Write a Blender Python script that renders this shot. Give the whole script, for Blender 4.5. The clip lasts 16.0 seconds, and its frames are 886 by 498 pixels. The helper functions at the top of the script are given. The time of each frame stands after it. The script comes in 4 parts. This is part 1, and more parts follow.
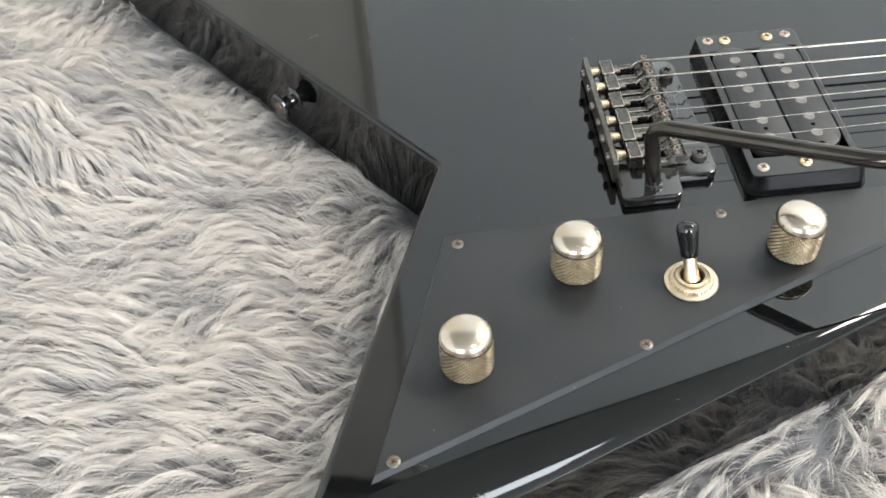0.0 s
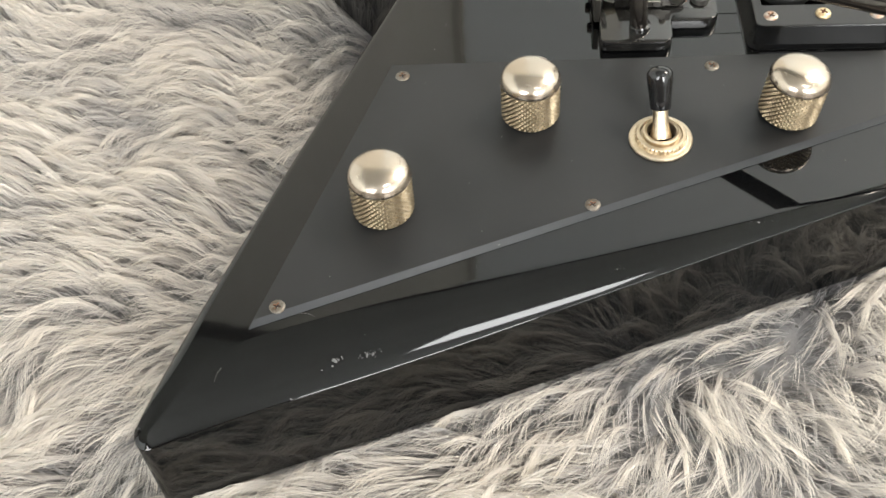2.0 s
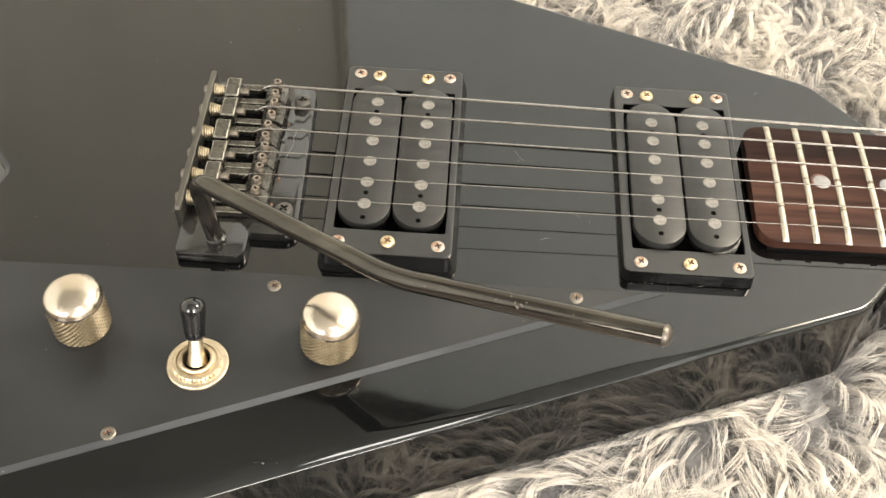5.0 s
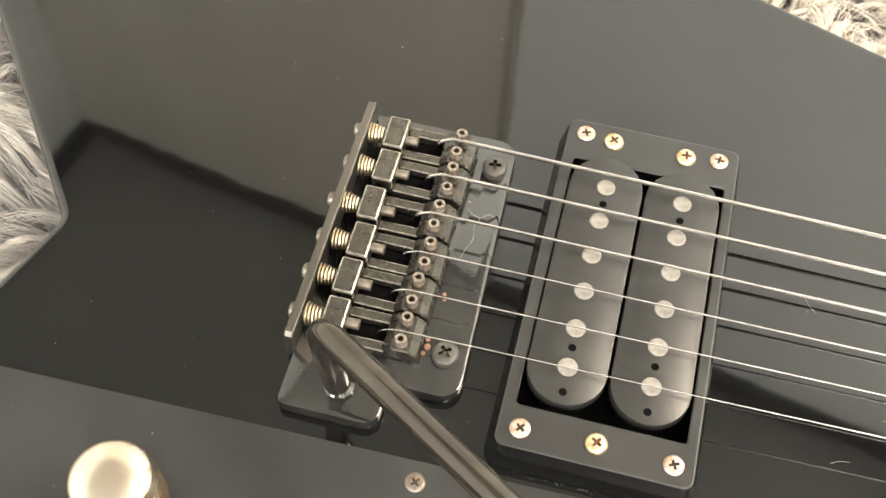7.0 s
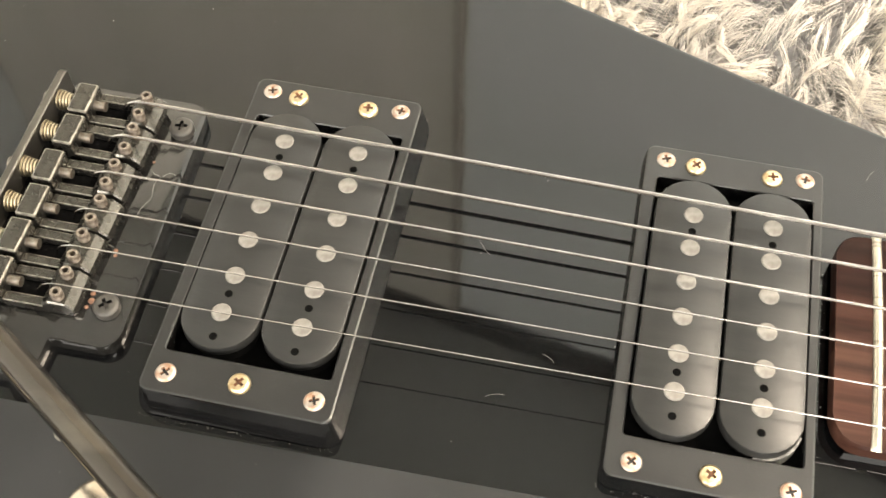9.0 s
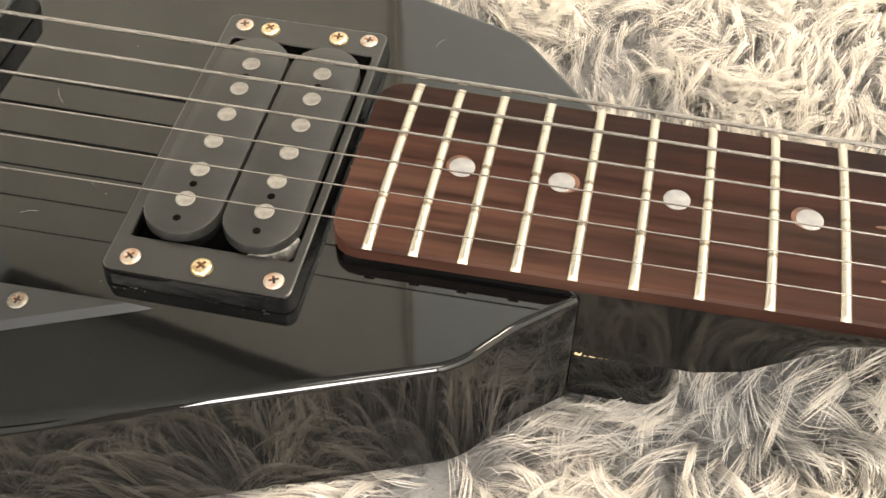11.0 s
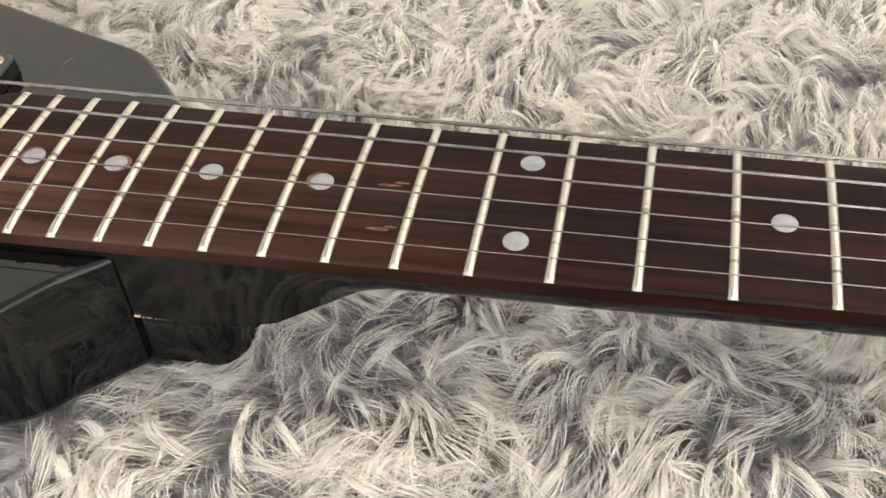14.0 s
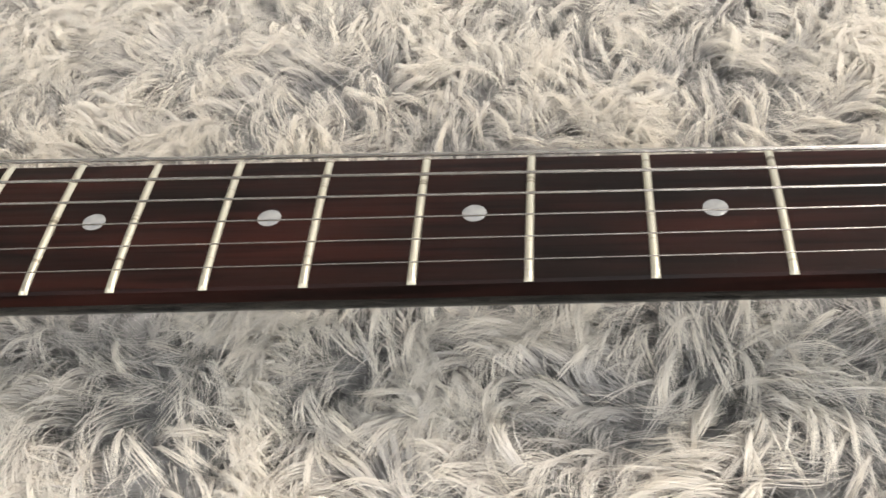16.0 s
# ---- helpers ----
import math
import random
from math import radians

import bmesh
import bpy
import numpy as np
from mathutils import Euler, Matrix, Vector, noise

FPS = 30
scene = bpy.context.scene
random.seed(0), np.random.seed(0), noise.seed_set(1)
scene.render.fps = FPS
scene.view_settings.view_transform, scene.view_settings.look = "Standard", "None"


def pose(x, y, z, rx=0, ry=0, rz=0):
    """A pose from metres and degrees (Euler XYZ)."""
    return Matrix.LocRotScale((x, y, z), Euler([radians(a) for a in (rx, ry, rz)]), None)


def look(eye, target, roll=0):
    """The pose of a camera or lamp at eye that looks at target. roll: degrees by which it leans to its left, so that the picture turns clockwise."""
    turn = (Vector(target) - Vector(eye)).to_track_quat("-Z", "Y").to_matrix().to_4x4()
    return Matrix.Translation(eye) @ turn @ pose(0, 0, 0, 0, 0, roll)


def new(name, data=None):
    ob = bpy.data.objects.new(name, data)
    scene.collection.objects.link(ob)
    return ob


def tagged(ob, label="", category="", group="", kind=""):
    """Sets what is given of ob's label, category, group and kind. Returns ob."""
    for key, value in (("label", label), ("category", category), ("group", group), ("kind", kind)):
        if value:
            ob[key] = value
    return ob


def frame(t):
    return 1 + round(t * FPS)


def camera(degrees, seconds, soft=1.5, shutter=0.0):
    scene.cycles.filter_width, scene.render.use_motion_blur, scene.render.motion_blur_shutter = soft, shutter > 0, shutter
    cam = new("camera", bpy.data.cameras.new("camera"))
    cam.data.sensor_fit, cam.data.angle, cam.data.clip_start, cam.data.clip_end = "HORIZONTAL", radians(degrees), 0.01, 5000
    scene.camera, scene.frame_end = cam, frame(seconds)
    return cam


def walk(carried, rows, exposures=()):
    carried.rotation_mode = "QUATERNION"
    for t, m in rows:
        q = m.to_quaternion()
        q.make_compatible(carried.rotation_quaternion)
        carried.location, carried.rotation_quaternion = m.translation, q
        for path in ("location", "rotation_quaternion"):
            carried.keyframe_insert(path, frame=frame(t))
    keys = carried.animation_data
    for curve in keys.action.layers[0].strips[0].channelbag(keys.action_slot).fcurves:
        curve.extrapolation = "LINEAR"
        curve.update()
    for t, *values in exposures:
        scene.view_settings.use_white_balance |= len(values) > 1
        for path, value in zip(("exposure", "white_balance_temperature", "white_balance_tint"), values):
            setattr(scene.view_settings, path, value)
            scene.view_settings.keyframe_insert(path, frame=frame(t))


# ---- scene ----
cam = camera(43.202, 16.0, soft=1.5, shutter=0.12)
PATH = [
    (0, (-0.11302, -0.35931, 0.36896), (-0.06093, 1.03380, -1.06510), -4.108),
    (0.5, (-0.06831, -0.35410, 0.32662), (-0.14371, 0.98622, -1.15590), -3.211),
    (1, (-0.06046, -0.34260, 0.30552), (-0.19023, 0.89395, -1.26104), -4.303),
    (1.5, (-0.05592, -0.34049, 0.31242), (-0.21186, 0.88724, -1.25868), -5.947),
    (2, (-0.05868, -0.33899, 0.31791), (-0.19003, 0.90991, -1.23869), -5.041),
    (2.5, (-0.04980, -0.32647, 0.33064), (-0.15310, 0.93531, -1.21766), -4.005),
    (3, (-0.03490, -0.31534, 0.33874), (-0.09502, 0.93988, -1.21715), -2.331),
    (3.5, (-0.01272, -0.31031, 0.34588), (-0.02057, 0.97075, -1.18997), -0.485),
    (4, (0.01278, -0.29928, 0.35323), (0.02190, 0.98224, -1.18223), 0.679),
    (4.5, (0.03946, -0.29685, 0.35977), (0.04607, 0.97989, -1.17967), 1.747),
    (5, (0.06539, -0.28507, 0.36780), (0.04650, 0.97615, -1.18428), 2.969),
    (5.2, (0.06317, -0.27377, 0.36739), (0.01731, 0.97377, -1.19515), 3.151),
    (7.3, (0.02681, -0.13629, 0.29847), (-0.20791, 0.86938, -1.41428), 1.600),
    (7.5, (0.03402, -0.13733, 0.29759), (-0.20324, 0.87249, -1.41237), 1.126),
    (8, (0.05641, -0.14084, 0.29754), (-0.17971, 0.89259, -1.39841), 0.607),
    (8.5, (0.08196, -0.14378, 0.29581), (-0.15325, 0.91491, -1.38463), 0.087),
    (9, (0.11015, -0.14279, 0.29562), (-0.12017, 0.93255, -1.37489), -0.129),
    (9.5, (0.14097, -0.14344, 0.29123), (-0.08890, 0.95590, -1.36364), -0.041),
    (10, (0.17465, -0.16134, 0.28005), (-0.06883, 0.98366, -1.34159), 0.070),
    (10.2, (0.18919, -0.16886, 0.27538), (-0.05493, 0.98846, -1.33739), 0.332),
    (12.3, (0.27252, -0.19487, 0.25636), (-0.07732, 1.18158, -1.15183), -2.748),
    (12.5, (0.27816, -0.19764, 0.25466), (-0.09089, 1.17216, -1.15511), -3.134),
    (13, (0.30084, -0.20574, 0.25456), (-0.07977, 1.15211, -1.16367), -3.390),
    (13.5, (0.32981, -0.20656, 0.25527), (-0.05114, 1.16070, -1.15379), -4.018),
    (14, (0.36593, -0.20599, 0.26000), (0.00195, 1.17051, -1.14455), -4.732),
    (14.5, (0.40505, -0.21174, 0.25780), (0.05124, 1.19713, -1.11693), -5.401),
    (15, (0.44606, -0.21663, 0.26081), (0.12949, 1.20346, -1.11145), -6.022),
    (15.5, (0.47903, -0.21376, 0.26376), (0.21168, 1.21474, -1.11026), -6.383),
    (16, (0.52504, -0.21525, 0.26410), (0.29489, 1.22016, -1.10943), -7.300),
]
walk(cam, [(t, look(eye, target, roll)) for t, eye, target, roll in PATH],
     [(0, 0.25, 6350, 11), (0.8, 0.04, 6750, 12), (1.5, 0.06, 7100, 12), (2.5, 0.36, 6700, 11), (3.5, 0.56, 6900, 11), (5.0, 0.63, 7500, 12), (7.5, 1.20, 7700, 13), (8.5, 1.10, 7700, 13), (9.0, 0.98, 7700, 13),
      (10.2, 0.86, 8000, 14), (12.3, 0.30, 7150, 12), (14.0, 0.10, 6900, 12), (16.0, -0.02, 6800, 12)])

# ---- room light ----
world = bpy.data.worlds.new("room_air")
scene.world = world
world.use_nodes = True
world.node_tree.nodes["Background"].inputs[0].default_value = (0.9, 0.95, 1.0, 1)
world.node_tree.nodes["Background"].inputs[1].default_value = 0.05


def unseen_ceiling_lamp(x, y, sx, sy, power, colour):
    data = bpy.data.lights.new("unseen_ceiling_lamp", "AREA")
    data.shape, data.size, data.size_y, data.energy, data.color = "RECTANGLE", sx, sy, power, colour
    ob = new("unseen_ceiling_lamp", data)
    ob.location = (x, y, 2.36)
    return ob


ROOM = pose(-1.38, 1.53, 0, 0, 0, -10.5) @ pose(1.38, -1.53, 0)
NEUTRAL, COOL = (1.0, 0.925, 0.835), (0.91, 0.96, 1.0)
unseen_ceiling_lamp(0.78, -1.02, 0.56, 0.34, 9, COOL)
# unseen lamp, added to brighten the north wall and the rug
unseen_ceiling_lamp(1.72, 0.68, 0.85, 0.9, 112, NEUTRAL)


# daylight in the openings of the two windows behind the camera
WINDOWS = ((-1.02, 0.02, 62), (1.44, 2.42, 125))


def window_light(x0, x1, power):
    data = bpy.data.lights.new("window_light", "AREA")
    data.shape, data.size, data.size_y, data.energy, data.color = "RECTANGLE", x1 - x0 - 0.04, 1.5, power, COOL
    ob = new("window_light", data)
    ob.matrix_world = ROOM @ look(((x0 + x1) / 2, -2.13, 1.42), ((x0 + x1) / 2, 1.0, 1.3))


for opening in WINDOWS:
    window_light(*opening)


# ---- materials ----
def material(name, base, rough=0.5, metal=0.0, second=None, scale=60.0, stretch=(1, 1, 1), mix=(0.4, 0.65), bump=0.0, bump_scale=800.0,
             rough2=None, detail=6.0, ior=1.5, coat=0.0, spec=0.5, coat_ior=1.5, coat_rough=0.05):
    """Principled surface with a noise between two colours, and a fine relief."""
    m = bpy.data.materials.new(name)
    m.use_nodes = True
    nt = m.node_tree
    b = nt.nodes["Principled BSDF"]
    b.inputs["Base Color"].default_value = (*base, 1)
    b.inputs["Roughness"].default_value = rough
    b.inputs["Metallic"].default_value = metal
    b.inputs["IOR"].default_value = ior
    b.inputs["Coat Weight"].default_value = coat
    b.inputs["Coat Roughness"].default_value = coat_rough
    b.inputs["Coat IOR"].default_value = coat_ior
    b.inputs["Specular IOR Level"].default_value = spec
    co = nt.nodes.new("ShaderNodeTexCoord")
    mp = nt.nodes.new("ShaderNodeMapping")
    mp.inputs["Scale"].default_value = stretch
    nt.links.new(co.outputs["Object"], mp.inputs["Vector"])
    if second is not None or rough2 is not None:
        n = nt.nodes.new("ShaderNodeTexNoise")
        n.inputs["Scale"].default_value, n.inputs["Detail"].default_value = scale, detail
        nt.links.new(mp.outputs["Vector"], n.inputs["Vector"])
        r = nt.nodes.new("ShaderNodeMapRange")
        r.inputs["From Min"].default_value, r.inputs["From Max"].default_value = mix
        nt.links.new(n.outputs["Fac"], r.inputs["Value"])
        if second is not None:
            c = nt.nodes.new("ShaderNodeMix")
            c.data_type = "RGBA"
            c.inputs[6].default_value, c.inputs[7].default_value = (*base, 1), (*second, 1)
            nt.links.new(r.outputs["Result"], c.inputs[0])
            nt.links.new(c.outputs[2], b.inputs["Base Color"])
        if rough2 is not None:
            q = nt.nodes.new("ShaderNodeMapRange")
            q.inputs["To Min"].default_value, q.inputs["To Max"].default_value = rough, rough2
            nt.links.new(r.outputs["Result"], q.inputs["Value"])
            nt.links.new(q.outputs["Result"], b.inputs["Roughness"])
    if bump:
        n2 = nt.nodes.new("ShaderNodeTexNoise")
        n2.inputs["Scale"].default_value, n2.inputs["Detail"].default_value = bump_scale, 3.0
        nt.links.new(mp.outputs["Vector"], n2.inputs["Vector"])
        bp = nt.nodes.new("ShaderNodeBump")
        bp.inputs["Strength"].default_value, bp.inputs["Distance"].default_value = bump, 0.0005
        nt.links.new(n2.outputs["Fac"], bp.inputs["Height"])
        nt.links.new(bp.outputs["Normal"], b.inputs["Normal"])
        nt.links.new(bp.outputs["Normal"], b.inputs["Coat Normal"])
    return m


LACQUER = material("black_lacquer", (0.0012, 0.0013, 0.0015), 0.35, second=(0.0030, 0.0032, 0.0034), scale=9, rough2=0.45, mix=(0.45, 0.75), bump=0.12, bump_scale=22, coat=1.0, spec=0.0, coat_ior=1.47, coat_rough=0.04)
GUARD = material("satin_black_plastic", (0.0055, 0.0059, 0.0065), 0.36, second=(0.0086, 0.0091, 0.0098), scale=24, rough2=0.46, bump=0.05, bump_scale=2600, ior=1.44)
GUARD_EDGE = material("bevelled_plastic_edge", (0.008, 0.009, 0.011), 0.28, second=(0.010, 0.0113, 0.0135), scale=60, rough2=0.30)
RING = material("black_ring_plastic", (0.007, 0.007, 0.007), 0.28, second=(0.0105, 0.0105, 0.0102), scale=45, mix=(0.3, 0.75), rough2=0.36, bump=0.06, bump_scale=1800, ior=1.46)
# ring plastic for steep sides: glossier, and darkened to paint their shade
RING_SIDE = material("shaded_glossy_ring_side", (0.0025, 0.0025, 0.0026), 0.07, second=(0.006, 0.006, 0.006), scale=90, rough2=0.14, bump=0.05, bump_scale=500, ior=1.36)
BOBBIN = material("scuffed_bobbin_plastic", (0.0085, 0.0085, 0.0082), 0.36, second=(0.013, 0.013, 0.0125), scale=420, stretch=(0.22, 1, 1), mix=(0.3, 0.8), rough2=0.43, bump=0.05, bump_scale=1500, ior=1.42)
COIL = material("dusty_coil_tape", (0.004, 0.004, 0.004), 0.8, second=(0.03, 0.028, 0.025), scale=420, mix=(0.60, 0.85), spec=0.2)
TAPE = material("pale_coil_tape", (0.16, 0.155, 0.145), 0.7, second=(0.05, 0.048, 0.045), scale=380, mix=(0.4, 0.65))
POLE = material("worn_nickel", (0.150, 0.141, 0.129), 0.62, 0.25, second=(0.105, 0.096, 0.085), scale=500, bump=0.1, bump_scale=3000)
GOLD = material("pale_gold_plate", (0.47, 0.405, 0.335), 0.22, 1.0, second=(0.44, 0.375, 0.305), scale=150, rough2=0.28, bump=0.02, bump_scale=300)
KNURL = material("tarnished_gold_knurl", (0.22, 0.175, 0.115), 0.3, 1.0, second=(0.16, 0.125, 0.08), scale=260, rough2=0.45)
NUTGOLD = material("gold_plate_nut", (0.60, 0.505, 0.375), 0.30, 1.0, second=(0.46, 0.375, 0.265), scale=260, rough2=0.38)
SCREW = material("screw_with_rust", (0.35, 0.305, 0.265), 0.42, 0.85, second=(0.27, 0.135, 0.075), scale=420, mix=(0.45, 0.70), rough2=0.6)
SCREWDIM = material("dull_guard_screw", (0.17, 0.155, 0.135), 0.4, 0.9, second=(0.10, 0.075, 0.055), scale=700, mix=(0.42, 0.7), rough2=0.6)
BRASS = material("brassy_screw", (0.52, 0.42, 0.27), 0.34, 1.0, second=(0.32, 0.2, 0.09), scale=500, mix=(0.5, 0.75), rough2=0.5)
RECESS = material("rusty_recess", (0.085, 0.042, 0.026), 0.8, second=(0.19, 0.08, 0.038), scale=900)
# flat black that paints the shade inside holes, slots and recesses
DARK = material("black_recess_shade", (0.003, 0.003, 0.003), 0.9, ior=1.02)
BLACKSTEEL = material("black_plated_steel", (0.006, 0.0058, 0.0055), 0.06, 0.0, second=(0.012, 0.0115, 0.0105), scale=200, rough2=0.14, bump=0.03, bump_scale=1500, ior=1.6)
DULLSTEEL = material("dull_dark_screw", (0.030, 0.028, 0.025), 0.42, 0.3, second=(0.045, 0.041, 0.036), scale=600, rough2=0.55)
SADDLE = material("worn_saddle_steel", (0.078, 0.073, 0.065), 0.20, 0.85, second=(0.050, 0.047, 0.041), scale=300, rough2=0.34, bump=0.02, bump_scale=2500)
FENCE = material("brushed_back_plate", (0.095, 0.089, 0.078), 0.28, 0.85, second=(0.062, 0.058, 0.05), scale=60, stretch=(1, 0.3, 1), rough2=0.42, bump=0.03, bump_scale=2500)
SADDLE_EDGE = material("bared_saddle_edge", (0.30, 0.28, 0.245), 0.32, 0.95, second=(0.15, 0.14, 0.12), scale=420, mix=(0.42, 0.62), rough2=0.45)
SETSCREW = material("corroded_set_screw", (0.235, 0.20, 0.17), 0.4, 0.85, second=(0.09, 0.07, 0.055), scale=900, rough2=0.65, bump=0.2, bump_scale=4000)
SPRING = material("brass_spring", (0.42, 0.365, 0.265), 0.36, 1.0, second=(0.28, 0.225, 0.15), scale=500, rough2=0.5)
ARM = material("worn_black_arm", (0.048, 0.042, 0.036), 0.09, 0.85, second=(0.10, 0.088, 0.072), scale=120, stretch=(0.35, 1, 1), mix=(0.52, 0.8), rough2=0.26, bump=0.04, bump_scale=700)
ARMTIP = material("worn_arm_end", (0.085, 0.075, 0.065), 0.40, 0.9, second=(0.12, 0.10, 0.085), scale=700)
FRET = material("fret_wire", (0.42, 0.385, 0.315), 0.34, 0.9, second=(0.15, 0.13, 0.10), scale=420, stretch=(0.02, 1, 0.02), mix=(0.60, 0.70), rough2=0.5, detail=2)
STEEL = material("string_steel", (0.41, 0.388, 0.37), 0.22, 1.0, second=(0.33, 0.31, 0.295), scale=300)
PEARL = material("pearl_inlay", (0.18, 0.176, 0.172), 0.36, 0.0, second=(0.125, 0.127, 0.133), scale=330, mix=(0.35, 0.65), rough2=0.42)
NECKBLACK = material("black_neck_paint", (0.0025, 0.0024, 0.0023), 0.05, second=(0.0055, 0.005, 0.0045), scale=40, rough2=0.09, ior=1.33, bump=0.06, bump_scale=30)
CAPBLACK = material("glossy_black_cap", (0.005, 0.005, 0.0055), 0.10, second=(0.012, 0.012, 0.012), scale=200, mix=(0.55, 0.8), rough2=0.2)
DUSTM = material("pale_dust", (0.20, 0.195, 0.185), 0.9)
CHIP = material("bared_chip", (0.05, 0.05, 0.052), 0.6, second=(0.11, 0.11, 0.11), scale=900)
YELLOW_FLECK = material("yellow_fleck", (0.42, 0.31, 0.17), 0.7, second=(0.25, 0.16, 0.08), scale=900)
RUST = material("orange_rust", (0.15, 0.075, 0.045), 0.9, second=(0.09, 0.045, 0.03), scale=900)


def rosewood():
    m = material("rosewood", (0.0042, 0.0019, 0.0016), 0.46, second=(0.0200, 0.0047, 0.0032), scale=22, stretch=(0.55, 3.2, 3.2), mix=(0.36, 0.78), rough2=0.50, detail=9)
    m.node_tree.nodes["Principled BSDF"].inputs["Specular IOR Level"].default_value = 0.06
    nt = m.node_tree
    b = nt.nodes["Principled BSDF"]
    base = b.inputs["Base Color"].links[0].from_socket
    co = nt.nodes.new("ShaderNodeTexCoord")
    mp = nt.nodes.new("ShaderNodeMapping")
    mp.inputs["Scale"].default_value = (22, 420, 300)
    n = nt.nodes.new("ShaderNodeTexNoise")
    n.inputs["Scale"].default_value, n.inputs["Detail"].default_value = 1.0, 5
    r = nt.nodes.new("ShaderNodeMapRange")
    r.inputs["From Min"].default_value, r.inputs["From Max"].default_value = 0.36, 0.5
    r.inputs["To Min"].default_value, r.inputs["To Max"].default_value = 0.40, 1.0
    mul = nt.nodes.new("ShaderNodeMix")
    mul.data_type, mul.blend_type = "RGBA", "MULTIPLY"
    mul.inputs[0].default_value = 1.0
    nt.links.new(co.outputs["Object"], mp.inputs["Vector"])
    nt.links.new(mp.outputs["Vector"], n.inputs["Vector"])
    nt.links.new(n.outputs["Fac"], r.inputs["Value"])
    nt.links.new(base, mul.inputs[6])
    nt.links.new(r.outputs["Result"], mul.inputs[7])
    # redder toward the body: played wood, with the board's sheen painted in
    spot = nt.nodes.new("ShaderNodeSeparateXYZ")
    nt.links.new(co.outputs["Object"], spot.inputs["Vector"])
    wear_sheen = nt.nodes.new("ShaderNodeMapRange")
    wear_sheen.inputs["From Min"].default_value, wear_sheen.inputs["From Max"].default_value = 0.35, 0.21
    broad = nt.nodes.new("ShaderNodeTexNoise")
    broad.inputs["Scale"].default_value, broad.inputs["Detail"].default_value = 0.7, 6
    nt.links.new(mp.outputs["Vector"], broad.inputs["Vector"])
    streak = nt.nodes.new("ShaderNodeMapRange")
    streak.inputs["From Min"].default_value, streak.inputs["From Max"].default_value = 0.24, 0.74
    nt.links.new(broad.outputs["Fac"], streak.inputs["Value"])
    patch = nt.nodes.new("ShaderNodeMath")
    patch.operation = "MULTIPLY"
    nt.links.new(spot.outputs["X"], wear_sheen.inputs["Value"])
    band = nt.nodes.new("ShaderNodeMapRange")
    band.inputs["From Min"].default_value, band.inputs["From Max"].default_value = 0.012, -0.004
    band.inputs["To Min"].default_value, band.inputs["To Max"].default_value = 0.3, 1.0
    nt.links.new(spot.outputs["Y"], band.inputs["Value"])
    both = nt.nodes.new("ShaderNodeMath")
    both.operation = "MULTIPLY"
    nt.links.new(wear_sheen.outputs["Result"], both.inputs[0])
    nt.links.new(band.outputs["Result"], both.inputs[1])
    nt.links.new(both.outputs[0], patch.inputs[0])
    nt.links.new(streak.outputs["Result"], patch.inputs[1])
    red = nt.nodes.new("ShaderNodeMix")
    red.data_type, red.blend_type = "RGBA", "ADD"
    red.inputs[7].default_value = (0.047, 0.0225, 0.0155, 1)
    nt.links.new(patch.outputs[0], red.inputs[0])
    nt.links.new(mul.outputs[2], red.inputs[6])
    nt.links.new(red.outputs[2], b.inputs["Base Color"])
    bp = nt.nodes.new("ShaderNodeBump")
    bp.inputs["Strength"].default_value, bp.inputs["Distance"].default_value = 0.25, 0.0004
    nt.links.new(n.outputs["Fac"], bp.inputs["Height"])
    nt.links.new(bp.outputs["Normal"], b.inputs["Normal"])
    return m


ROSEWOOD = rosewood()
WORNWOOD = material("worn_orange_wood", (0.10, 0.034, 0.014), 0.55, second=(0.03, 0.011, 0.006), scale=350, mix=(0.42, 0.6))


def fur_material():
    """Two-tone pile: grey underfur, cream guard hairs, root shade painted in, each tuft a little different."""
    m = bpy.data.materials.new("shaded_two_tone_fur")
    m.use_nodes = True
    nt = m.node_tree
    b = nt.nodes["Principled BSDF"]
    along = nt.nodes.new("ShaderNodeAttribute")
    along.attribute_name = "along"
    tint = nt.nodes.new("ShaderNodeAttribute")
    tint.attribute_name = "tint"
    # the dark root grey also paints the shade between locks
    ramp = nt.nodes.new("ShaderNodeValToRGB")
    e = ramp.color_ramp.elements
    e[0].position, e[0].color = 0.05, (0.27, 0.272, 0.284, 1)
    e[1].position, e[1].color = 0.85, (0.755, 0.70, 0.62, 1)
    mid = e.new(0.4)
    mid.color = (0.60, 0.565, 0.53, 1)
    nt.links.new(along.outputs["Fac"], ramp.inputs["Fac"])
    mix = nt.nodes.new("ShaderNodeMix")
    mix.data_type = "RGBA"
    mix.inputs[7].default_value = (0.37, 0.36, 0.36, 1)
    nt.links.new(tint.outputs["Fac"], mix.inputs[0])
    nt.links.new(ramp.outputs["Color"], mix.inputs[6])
    nt.links.new(mix.outputs[2], b.inputs["Base Color"])
    b.inputs["Roughness"].default_value = 0.55
    b.inputs["Specular IOR Level"].default_value = 0.25
    tr = nt.nodes.new("ShaderNodeBsdfTranslucent")
    nt.links.new(mix.outputs[2], tr.inputs["Color"])
    sh = nt.nodes.new("ShaderNodeMixShader")
    sh.inputs[0].default_value = 0.44
    nt.links.new(b.outputs[0], sh.inputs[1])
    nt.links.new(tr.outputs[0], sh.inputs[2])
    nt.links.new(sh.outputs[0], nt.nodes["Material Output"].inputs["Surface"])
    return m


